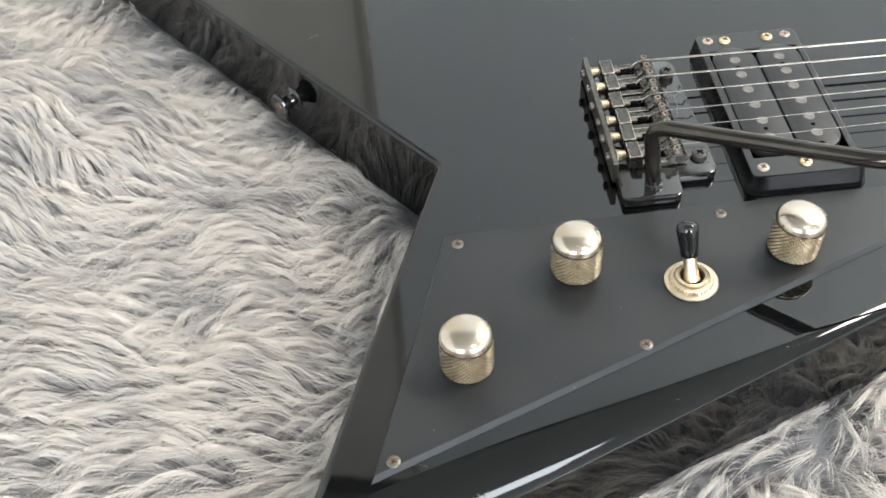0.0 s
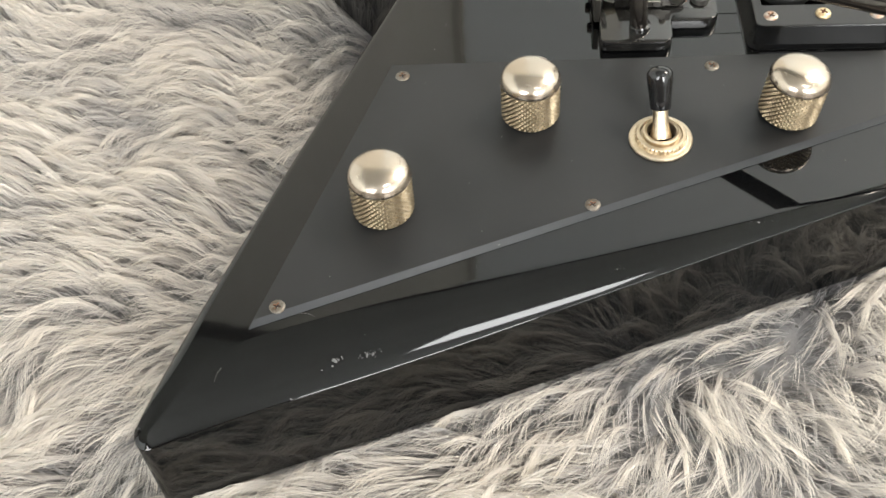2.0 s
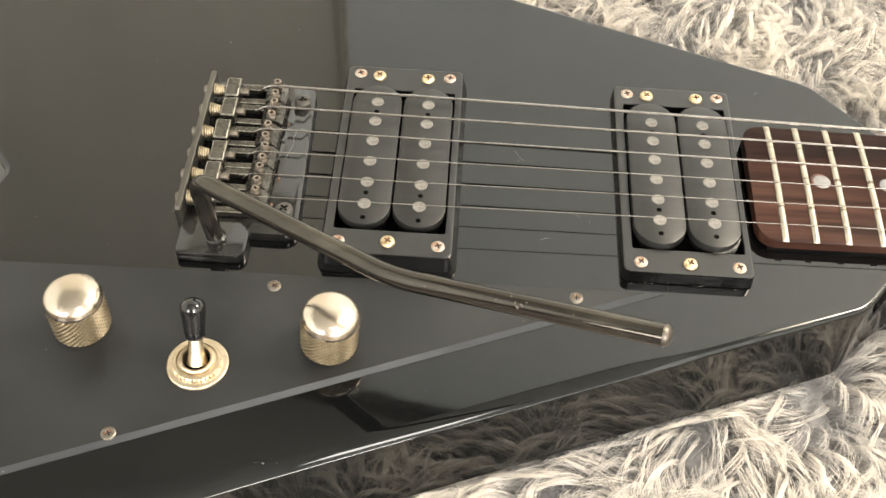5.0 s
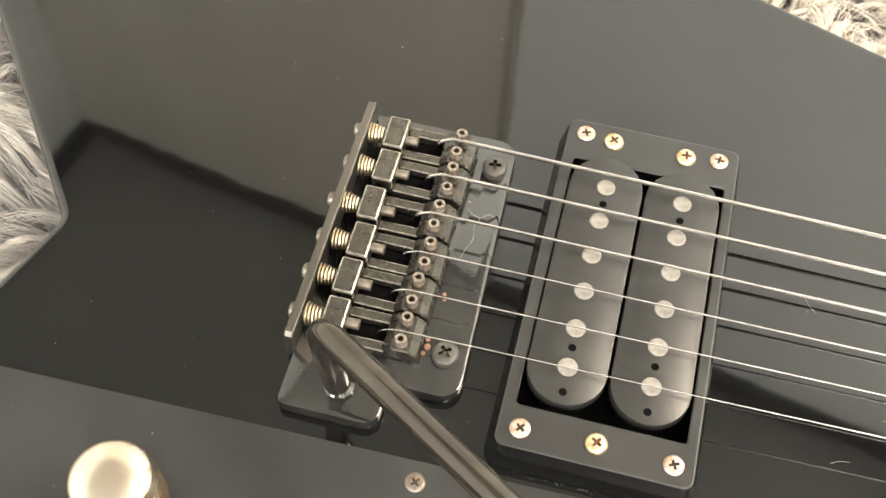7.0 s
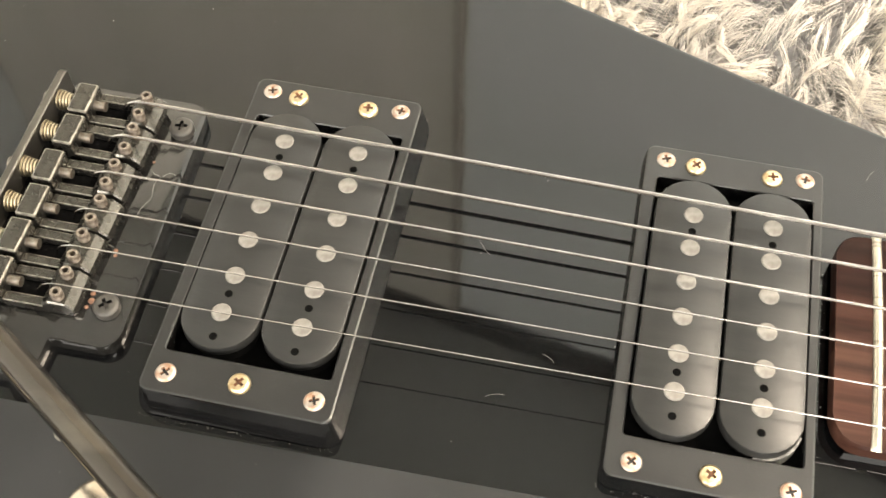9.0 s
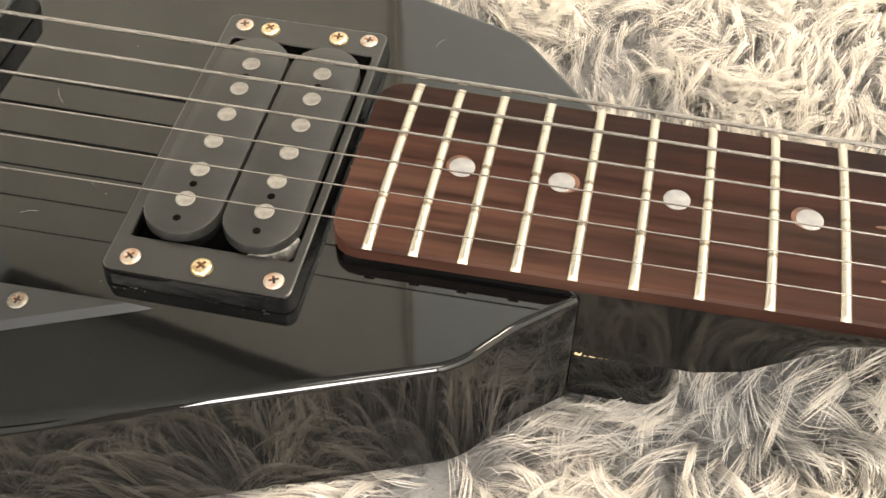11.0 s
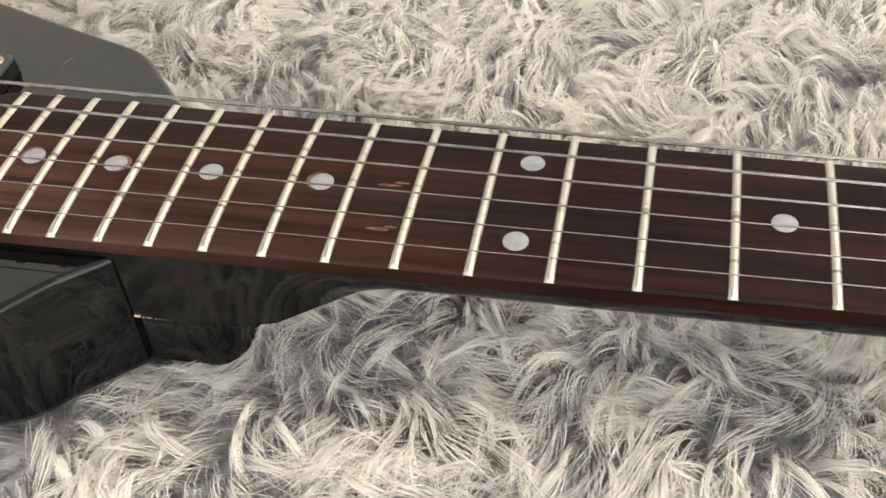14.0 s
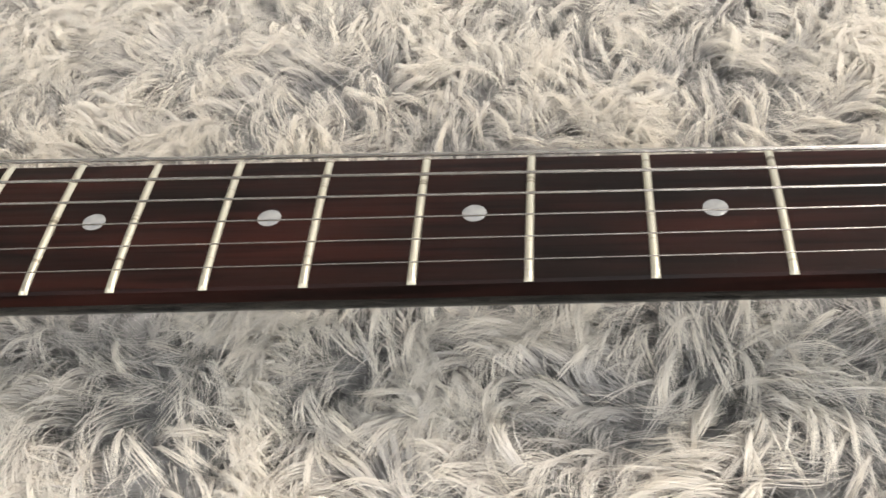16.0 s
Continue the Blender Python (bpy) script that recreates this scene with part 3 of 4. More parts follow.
# knobs
def build_knob(x, y, turn, tilt=(0, 0)):
    m = pose(x, y, GUARD_Z + 0.0004, tilt[0], tilt[1], turn)
    if not KNOB:
        bm = bmesh.new()
        n, rows, rings = 198, 43, []
        rings.append([(0.0090 * math.cos(2 * math.pi * i / n), 0.0090 * math.sin(2 * math.pi * i / n), 0.0) for i in range(n)])
        for j in range(rows):
            ring = []
            for i in range(n):
                u, v = (i + j) / 6.0 % 1, (i - j) / 6.0 % 1
                rise = min(1 - abs(2 * u - 1), 1 - abs(2 * v - 1))
                r = 0.0090 + 0.00062 * min(0.8, rise)
                a = 2 * math.pi * i / n
                ring.append((r * math.cos(a), r * math.sin(a), 0.0006 + 0.0128 * j / (rows - 1)))
            rings.append(ring)
        rings.append([(0.0089 * math.cos(2 * math.pi * i / n), 0.0089 * math.sin(2 * math.pi * i / n), 0.0138) for i in range(n)])
        stack(bm, rings)
        skirt = part("knob", bm, KNURL, guitar, "pale gold dome-top control knob with knurled sides", m, smooth=False)
        prof = [(0.0088, 0.0134), (0.0094, 0.0136), (0.0095, 0.0141), (0.0094, 0.0146)]
        prof += [(0.0092 * math.cos(a) ** 0.85, 0.0147 + 0.0043 * math.sin(a)) for a in (radians(8 + 80 * k / 12) for k in range(13))]
        KNOB.append(skirt.data)
        KNOB.append(part("dome", lathe(prof, 56), GOLD, skirt, "polished pale gold dome", m, angle=60).data)
    else:
        skirt = part("knob", KNOB[0], None, guitar, "pale gold dome-top control knob with knurled sides", m)
        part("dome", KNOB[1], None, skirt, "polished pale gold dome", m)


KNOB = []
for x, y, turn in ((-0.0985, -0.1196, 10), (-0.0540, -0.0801, 55), (0.0268, -0.0809, 0)):
    build_knob(x, y, turn, (0, 5) if x > 0 else (0, 0))


def build_switch():
    base = Vector((-0.0138, -0.0925, GUARD_Z))
    bm = bmesh.new()
    n = 144
    def ring(r, z, knurl=0.0):
        return [(base.x + (r - knurl * (i % 4 < 1)) * math.cos(2 * math.pi * i / n), base.y + (r - knurl * (i % 4 < 1)) * math.sin(2 * math.pi * i / n), base.z + z) for i in range(n)]
    # a smooth washer, the toothed nut seated on it, and the threaded bushing inside
    stack(bm, [ring(0.0097, 0.0), ring(0.0099, 0.0004), ring(0.0098, 0.0008), ring(0.0094, 0.0011), ring(0.0084, 0.0012), ring(0.0081, 0.0013, 0.0004), ring(0.0079, 0.0024, 0.0005), ring(0.0075, 0.0028),
               ring(0.0066, 0.0029), ring(0.0063, 0.0024), ring(0.0058, 0.0024), ring(0.0057, 0.0036), ring(0.0052, 0.0040), ring(0.0045, 0.0038), ring(0.0040, 0.0010)], cap_high=False)
    nut = part("toggle_switch", bm, NUTGOLD, guitar, "gold ringed toggle switch with a black tip", smooth=False)
    # black disc that paints the shade inside the bushing
    part("socket_shade", lathe([(0.0039, 0.0009), (0.0037, 0.0012)], 24, centre=(base.x, base.y)), DARK, nut).location.z = base.z
    tip = Vector((-0.0150, -0.0815, 0.0850))
    foot = base + Vector((0, 0, 0.0012))
    way = (tip - foot).normalized()
    part("lever", tube([foot, foot + way * 0.004, tip - way * 0.008], [0.0035, 0.0025, 0.0020], 18), NUTGOLD, nut, "gold lever")
    length = 0.0135
    pts, rad = [], []
    for s, r in ((0, 0.0028), (0.03, 0.0032), (0.25, 0.0034), (0.55, 0.0038), (0.75, 0.0041), (0.84, 0.0040), (0.91, 0.0034), (0.96, 0.0025), (0.99, 0.0012), (1, 0.0002)):
        pts.append(tip - way * length * (1 - s))
        rad.append(r)
    part("tip", tube(pts, rad, 20), CAPBLACK, nut, "black plastic switch tip", angle=60)


build_switch()


# pickups
def build_pickup(x0, x1, y0, y1, z, hole, coils, poles, corner, lifts, top, flare):
    bm = bmesh.new()
    out = rounded([(x0, y0, 0.0025), (x1, y0, 0.0025), (x1, y1, 0.0025), (x0, y1, 0.0025)], 4)
    h = rounded([(hole[0], hole[2], 0.0008), (hole[1], hole[2], 0.0008), (hole[1], hole[3], 0.0008), (hole[0], hole[3], 0.0008)], 4)
    stack(bm, [lift(h, TOP + 0.0003), lift(inset(out, -flare), TOP + 0.0003), lift(inset(out, -flare), TOP + 0.0008), lift(out, z - 0.0006), lift(inset(out, 0.0002), z - 0.0002), lift(inset(out, 0.0006), z),
               lift(inset(h, -0.0003), z), lift(h, z - 0.0003), lift(h, TOP + 0.0003)], cap_low=False, cap_high=False)
    bmesh.ops.remove_doubles(bm, verts=bm.verts, dist=1e-6)
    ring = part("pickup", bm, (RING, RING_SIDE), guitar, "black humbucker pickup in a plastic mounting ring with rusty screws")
    # steep faces take the shade-darkened glossy plastic
    for f in ring.data.polygons:
        f.use_smooth = False
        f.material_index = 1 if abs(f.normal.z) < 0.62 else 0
    yc, half = (poles[0] + poles[1]) / 2, coils[2]
    # black sheet that paints the shade at the floor of the opening
    part("cavity_shade", block(hole[0] - 0.0002, hole[1] + 0.0002, hole[2] - 0.0002, hole[3] + 0.0002, TOP + 0.0002, TOP + 0.0006, 0.0001), DARK, ring)
    for cx in coils[:2]:
        r = 0.0093
        pts = [Vector((cx + r * math.cos(a), yc + s * (half - r) + r * math.sin(a))) for s, a in
               [(1, math.pi * k / 14) for k in range(15)] + [(-1, math.pi + math.pi * k / 14) for k in range(15)]]
        part("coil", slab(inset(pts, 0.0016), TOP + 0.0007, top - 0.0030, 0.0002), COIL, ring, "dusty black coil winding", angle=25)
        part("bobbin", slab(pts, top - 0.0030, top, 0.0005), BOBBIN, ring, "scuffed black bobbin", angle=25)
        step = (poles[1] - poles[0]) / 5
        for k in range(6):
            m = pose(cx, poles[0] + step * k, top)
            if not POLES:
                POLES.append(part("pole_piece", lathe([(0.00235, -0.002), (0.00235, 0.00012), (0.0021, 0.0003)], 24), POLE, ring, "worn nickel pole piece", m).data)
            else:
                part("pole_piece", POLES[0], None, ring, "worn nickel pole piece", m)
        # flat black discs paint the depth of the bobbin's small holes
        for y in (poles[0] + 0.5 * step, poles[1] - 0.5 * step, poles[1] + 0.62 * step):
            m = pose(cx + 0.0001, y, top)
            if len(POLES) < 2:
                POLES.append(part("hole", lathe([(0.00095, -0.001), (0.00095, 0.00006), (0.0001, 0.00008)], 16), DARK, ring, "", m).data)
            else:
                part("hole", POLES[1], None, ring, "", m)
    for i, (x, y) in enumerate(corner):
        part("screw", ring_screw, None, ring, "rusty silver mounting screw", pose(x, y, z, 0, 0, 20 + 61 * i))
    for i, (x, y) in enumerate(lifts):
        part("height_screw", lift_screw, None, ring, "brassy height screw", pose(x, y, z + 0.0001, 0, 0, 47 + 50 * i))


POLES = []
ring_screw = screw_mesh("ring_screw", 0.0024, 0.0006, (SCREW, RECESS))
lift_screw = screw_mesh("height_screw", 0.0026, 0.0011, (BRASS, RECESS))
build_pickup(0.0203, 0.0650, -0.0490, 0.0448, 0.0722, (0.0235, 0.0622, -0.0382, 0.0322), (0.0331, 0.0524, 0.0352), (0.0246, -0.0268),
             [(0.0252, 0.0404), (0.0598, 0.0404), (0.0257, -0.0440), (0.0600, -0.0440)], [(0.0326, 0.0394), (0.0514, 0.0392), (0.0427, -0.0434)], 0.0725, 0.0017)
build_pickup(0.1240, 0.1690, -0.0463, 0.0465, 0.0685, (0.1275, 0.1665, -0.0358, 0.0365), (0.1372, 0.1565, 0.0352), (0.0242, -0.0246),
             [(0.1292, 0.0420), (0.1642, 0.0424), (0.1300, -0.0420), (0.1640, -0.0420)], [(0.1368, 0.0412), (0.1560, 0.0413), (0.1470, -0.0418)], 0.0710, 0.0004)


# a loosened strip of coil tape at the end of the neck pickup
neck_ring = bpy.data.objects["pickup.001"]
centre, arc = Vector((0.1565, -0.0261)), [radians(-95 + 80 * k / 12) for k in range(13)]
tape = [centre + 0.0098 * Vector((math.cos(a), math.sin(a))) for a in arc] + [centre + 0.0093 * Vector((math.cos(a), math.sin(a))) for a in arc[::-1]]
part("tape", stack_of(tape, (0.0638, 0.0676, 0.0682)), TAPE, neck_ring, "pale torn strip of coil tape", angle=50)


# tremolo bridge
PLATE_Z = 0.0672


def build_bridge():
    pts = rounded([(-0.0300, -0.0498, 0.002), (-0.0060, -0.0498, 0.004), (-0.0060, -0.0390, 0.0005), (0.0105, -0.0390, 0.005), (0.0085, 0.0362, 0.005), (-0.0300, 0.0362, 0.001)], 5)
    plate = part("tremolo_bridge", slab(pts, 0.0634, PLATE_Z, 0.0006), BLACKSTEEL, guitar, "black tremolo bridge with six worn saddles on springs", angle=25)
    # the black block below it, between plate and body
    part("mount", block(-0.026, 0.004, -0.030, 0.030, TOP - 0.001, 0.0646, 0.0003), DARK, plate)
    bm = bmesh.new()
    side = [Vector((y, z)) for y, z in ((-0.0362, 0.0646), (0.0350, 0.0646), (0.0350, 0.0738), (0.0340, 0.0746), (-0.0352, 0.0746), (-0.0362, 0.0738))]
    rings = [[(x, p.x, p.y) for p in (inset(side, d))] for x, d in ((-0.0318, 0.0003), (-0.0315, 0), (-0.0299, 0), (-0.0296, 0.0003))]
    stack(bm, rings)
    part("fence", bm, FENCE, plate, "worn upright back plate of the bridge", smooth=False)
    shared = {}
    def again(name, key, make, mat, parent, label, at, **more):
        if key in shared:
            return part(name, shared[key], None, parent, label, at)
        ob = part(name, make(), mat, parent, label, at, **more)
        shared[key] = ob.data
        return ob
    def saddle_mesh():
        bm = bmesh.new()
        w = 0.0050
        block(-0.0250, -0.0196, -w + 0.0002, w - 0.0002, 0.0008, 0.0066, 0.0005, bm)
        for s in (-1, 1):
            a, b = sorted((s * w, s * 0.0024))
            block(-0.0196, -0.0085, a, b, 0.0006, 0.0030, 0.0003, bm)
        prof = [Vector(p) for p in ((-0.0100, 0.0006), (-0.0022, 0.0006), (-0.0010, 0.0022), (-0.0016, 0.0036), (-0.0034, 0.0054), (-0.0078, 0.0054), (-0.0098, 0.0036))]
        stack(bm, [[(p.x, y, p.y) for p in inset(prof, d)] for y, d in ((-w, 0.0004), (-w + 0.0004, 0), (w - 0.0004, 0), (w, 0.0004))])
        bm.normal_update()
        for f in bm.faces:
            f.material_index = 1 if max(abs(c) for c in f.normal) < 0.96 and f.normal.z > 0.1 and f.calc_area() < 6e-6 else 0
        return bm
    def spring_mesh():
        turns, pts, rad = 5.0, [], []
        for k in range(int(turns * 14) + 1):
            a = 2 * math.pi * k / 14
            s = k / (turns * 14)
            r = 0.0026 - 0.0009 * s
            pts.append((-0.0294 + 0.0040 * s, r * math.cos(a), r * math.sin(a)))
        return tube(pts, 0.00034, 6)
    for i in range(6):
        y = SADDLE_Y[i] * 0.972 + 0.0001
        move = (0.0, 0.0003, -0.0002, 0.0004, 0.0001, 0.0003)[i]
        m = pose(move, y, PLATE_Z, 0, 0, (0.3, -0.5, 0.4, 0.0, -0.3, 0.5)[i])
        sad = again("saddle", "saddle", saddle_mesh, (SADDLE, SADDLE_EDGE), plate, "worn dark metal saddle with two set screws", m, smooth=False)
        # black sheet that paints the shade down in the saddle's slot
        again("slot_shade", "slot_shade", lambda: block(-0.0200, -0.0098, -0.0023, 0.0023, 0.0001, 0.0004, 0.0001), DARK, sad, "", m)
        for s in (-1, 1):
            again("set_screw", "set", lambda: lathe([(0.0015, -0.006), (0.0015, 0.0007), (0.0013, 0.0010), (0.00075, 0.0010), (0.0007, -0.0012)], 16), SETSCREW, sad, "corroded hollow set screw",
                  m @ pose(-0.0057, s * 0.0030, 0.0066 + 0.0002 * ((i + s) % 3)))
        again("spring", "spring", spring_mesh, SPRING, sad, "brass-coloured spring", m @ pose(0, 0, 0.0038))
        again("intonation_screw", "into", lambda: tube([(-0.0336, 0, 0), (-0.0333, 0, 0), (-0.0323, 0, 0), (-0.0320, 0, 0), (-0.0319, 0, 0), (-0.0165, 0, 0)], [0.0012, 0.0018, 0.0020, 0.0020, 0.0013, 0.0013], 14), SCREWDIM, sad,
              "dark long screw", m @ pose(0, 0, 0.0038))
    big = screw_mesh("mounting_screw", 0.0032, 0.0008, (DULLSTEEL, DARK))
    for x, y, a in ((0.0042, 0.0262, 8), (0.0048, -0.0288, 40)):
        part("collar", lathe([(0.0031, PLATE_Z - 0.0005), (0.0031, PLATE_Z + 0.0016)], 20, centre=(x, y)), DULLSTEEL, plate)
        part("mounting_screw", big, None, plate, "black cross-head mounting screw", pose(x, y, PLATE_Z + 0.0018, 0, 0, a))
    # arm
    arm = bent([(-0.0166, -0.0425, 0.0630), (-0.0200, -0.0425, 0.0975), (0.0482, -0.0884, 0.1112), (0.1215, -0.1160, 0.1300)], 0.008, 10)
    ob = part("tremolo_arm", tube(arm, 0.0031, 20), ARM, plate, "long bent dark metal tremolo arm with scratches")
    way = (Vector((0.1215, -0.1160, 0.1300)) - Vector((0.0482, -0.0884, 0.1112))).normalized()
    tip = Vector((0.1215, -0.1160, 0.1300))
    part("arm_end", tube([tip, tip + way * 0.0008, tip + way * 0.0016, tip + way * 0.0022], [0.0031, 0.0029, 0.0021, 0.0004], 20), ARMTIP, ob, "worn bare metal end")
    part("arm_collar", lathe([(0.0036, PLATE_Z), (0.0036, PLATE_Z + 0.0015), (0.0027, PLATE_Z + 0.0022)], 24, centre=(-0.0168, -0.0425)), BLACKSTEEL, ob)


build_bridge()


# strap button in the fork of the V
def build_button():
    out = Vector((-0.791, -0.612, 0))
    m = Matrix.Translation((-0.1620, 0.0670, 0.0420)) @ out.to_track_quat("Z", "Y").to_matrix().to_4x4()
    prof = [(0.0052, -0.001), (0.0060, 0.0004), (0.0052, 0.0012), (0.0032, 0.0022), (0.0028, 0.0036), (0.0040, 0.0046), (0.0042, 0.0052), (0.0032, 0.0060), (0.0040, 0.0072), (0.0060, 0.0078), (0.0064, 0.0088), (0.0058, 0.0096), (0.0036, 0.0094)]
    ob = part("strap_button", lathe(prof, 28), BLACKSTEEL, guitar, "black metal strap button on the inner edge", m)
    part("screw", small_screw, None, ob, "silver screw", m @ pose(0, 0, 0.0094))


build_button()


# ---- dust, lint, scratches ----
def fleck(bm, at, size, up=Vector((0, 0, 1)), turn=0.0, long=1.0):
    """A tiny uneven flake lying on a surface."""
    m = Matrix.Translation(at) @ up.to_track_quat("Z", "Y").to_matrix().to_4x4() @ Matrix.Rotation(turn, 4, "Z")
    ring = []
    for k in range(5):
        a, r = 2 * math.pi * k / 5, size * random.uniform(0.6, 1.0)
        ring.append(Vector((r * long * math.cos(a), r * math.sin(a), 0)))
    low = [bm.verts.new(m @ p) for p in ring]
    high = [bm.verts.new(m @ (p * 0.7 + Vector((0, 0, 0.00006)))) for p in ring]
    for k in range(5):
        bm.faces.new((low[k], low[(k + 1) % 5], high[(k + 1) % 5], high[k]))
    bm.faces.new(high)


def build_marks():
    random.seed(5)
    bm = bmesh.new()
    for _ in range(210):
        x, y = random.uniform(-0.22, 0.22), random.uniform(-0.17, 0.12)
        d, _ = outline_distance(np.array([[x, y]]))
        if d[0] > -0.012:
            continue
        a, b, c = (-0.1005, -0.0558), (-0.1338, -0.1632), (0.1385, -0.0512)
        on = all((q[0] - p[0]) * (y - p[1]) - (q[1] - p[1]) * (x - p[0]) > 0 for p, q in ((a, b), (b, c), (c, a)))
        fleck(bm, (x, y, GUARD_Z if on else TOP), random.choice((0.00007, 0.00009, 0.00012, 0.00018)), turn=random.uniform(0, 3), long=random.choice((1, 1, 1.6, 2.5)))
    # dust that has settled along the foot of the pickup rings and on the fingerboard's end
    for _ in range(150):
        x, y, z = random.choice(((random.uniform(0.020, 0.066), -0.0512, 0.0634), (random.uniform(0.123, 0.170), -0.0470, 0.0634), (0.1702, random.uniform(-0.03, 0.028), 0.0634)))
        fleck(bm, (x + random.gauss(0, 0.0005), y + random.gauss(0, 0.0004), z), random.choice((0.00006, 0.00008, 0.00012)), turn=random.uniform(0, 3), long=random.choice((1, 1.5, 2.5)))
    dust = part("dust", bm, DUSTM, body, "pale specks of dust", smooth=False)
    tagged(dust, kind="stuff")
    # a few stray hairs on the lacquer
    for x, y, turn, size in ((-0.083, -0.1385, 0.9, 0.0034), (-0.118, -0.158, -0.2, 0.0026), (-0.140, -0.178, 1.3, 0.0024), (0.098, -0.030, 0.3, 0.0022), (0.088, 0.010, 2.2, 0.0030), (0.1085, -0.018, -0.5, 0.0018),
                            (-0.150, 0.085, 0.5, 0.0030), (0.182, 0.052, 1.1, 0.0020)):
        c, s = math.cos(turn) * size, math.sin(turn) * size
        line = [(x - c, y - s, TOP + 0.0001), (x - 0.2 * s, y + 0.2 * c, TOP + 0.00025), (x + c, y + s, TOP + 0.0001)]
        part("stray_hair", tube(bent(line, 0.002, 4), 0.00004, 5), DUSTM, body)
    # lint on the bridge plate
    bridge = bpy.data.objects["tremolo_bridge"]
    z = PLATE_Z + 0.0003
    for line in ([(0.0005, 0.0125, z), (0.0020, 0.0108, z + 0.0006), (0.0042, 0.0106, z + 0.0003), (0.0030, 0.0075, z + 0.0008), (0.0040, 0.0040, z), (0.0025, 0.0005, z + 0.0005), (0.0018, -0.0030, z)],
                 [(0.0042, 0.0106, z + 0.0003), (0.0060, 0.0122, z + 0.0006), (0.0074, 0.0118, z)]):
        part("lint", tube(bent(line, 0.002, 4), 0.00005, 5), DUSTM, bridge)
    # rust crumbs before the saddles
    for x, y, r in ((0.0006, -0.0128, 0.0006), (0.0010, -0.0142, 0.0005), (-0.0002, -0.0255, 0.0007), (0.0002, -0.0275, 0.0009), (-0.0004, -0.0293, 0.0006), (0.0003, 0.0150, 0.0004)):
        part("rust", lathe([(r, PLATE_Z - 0.0001), (r * 0.9, PLATE_Z + 0.4 * r), (r * 0.4, PLATE_Z + 0.7 * r)], 7, centre=(x, y)), RUST, bridge)
    # yellowish flecks in the corner of the neck's pocket
    bm = bmesh.new()
    for _ in range(26):
        along = abs(random.gauss(0, 0.006))
        fleck(bm, (0.2322 + along, -0.0284, 0.0412 + random.uniform(0, 0.0008) * (along < 0.002)), random.uniform(0.0002, 0.0005) / (1 + 300 * along), Vector((0, -0.8, 0.6)), random.uniform(0, 3), 1.4)
    tagged(part("pocket_fleck", bm, YELLOW_FLECK, body, "small yellowish flecks in the corner of the neck pocket", smooth=False), kind="stuff")
    # bare nicks on the arm
    bm = bmesh.new()
    p, q = Vector((0.0482, -0.0884, 0.1112)), Vector((0.1215, -0.1160, 0.1300))
    way = (q - p).normalized()
    out = Vector((0.0, -0.45, 0.9))
    out = (out - way * out.dot(way)).normalized()
    for s, lean, size in ((0.42, 0.2, 0.0004), (0.47, -0.5, 0.0006), (0.49, 0.1, 0.0005), (0.50, 0.5, 0.0007), (0.515, 0.2, 0.0006), (0.53, -0.1, 0.0005), (0.15, 0.4, 0.0004), (0.7, 0.1, 0.0003)):
        n = (out + way.cross(out) * lean).normalized()
        fleck(bm, p.lerp(q, s) + n * 0.00308, size * 0.6, n, random.uniform(0, 3), 2.2)
    tagged(part("nick", bm, ARMTIP, bridge, "bare scratch marks on the arm", smooth=False), kind="stuff")
    # chips along the rounded edge of the near wing
    bm = bmesh.new()
    spots = [(-0.1089, -0.1715, 0.0009), (-0.1002, -0.1694, 0.0006), (-0.0985, -0.1690, 0.0005), (-0.1203, -0.1819, 0.0004),
             (-0.030, -0.1415, 0.0003), (0.012, -0.1250, 0.0004), (-0.1010, -0.1640, 0.0002)]
    along = (WAIST - TIP).normalized()
    for x, y, size in spots[:3] + spots[4:6]:
        for _ in range(11):
            d, e = random.gauss(0, 0.0022), random.gauss(0, 0.0006)
            spots.append((x + d * along.x - e * along.y, y + d * along.y + e * along.x, size * random.uniform(0.15, 0.5)))
    away, way = outline_distance(np.array([q[:2] for q in spots]))
    for (x, y, size), gap, out in zip(spots, away, way):
        w, d = contour(x)
        loss, tilt = slope(-gap, w, d)
        n = Vector((out[0] * math.sin(tilt), out[1] * math.sin(tilt), math.cos(tilt)))
        fleck(bm, Vector((x, y, top_height(Vector((x, y)), loss))) + n * 0.00012, 0.7 * size, n, random.uniform(0, 3), 1.8)
    tagged(part("chip", bm, CHIP, body, "small pale chips along the edge", smooth=False), kind="stuff")


# ---- the rug ----
def closest(points, centres, lo, step, shape):
    """For each point the index of the nearest centre of a jittered grid."""
    cell = np.floor((points - lo) / step).astype(int)
    best, pick = np.full(len(points), 9.0), np.zeros(len(points), int)
    for i in (-1, 0, 1):
        for j in (-1, 0, 1):
            k = np.clip(cell[:, 1] + j, 0, shape[0] - 1) * shape[1] + np.clip(cell[:, 0] + i, 0, shape[1] - 1)
            dist = ((centres[k] - points) ** 2).sum(1)
            pick = np.where(dist < best, k, pick)
            best = np.minimum(best, dist)
    return pick


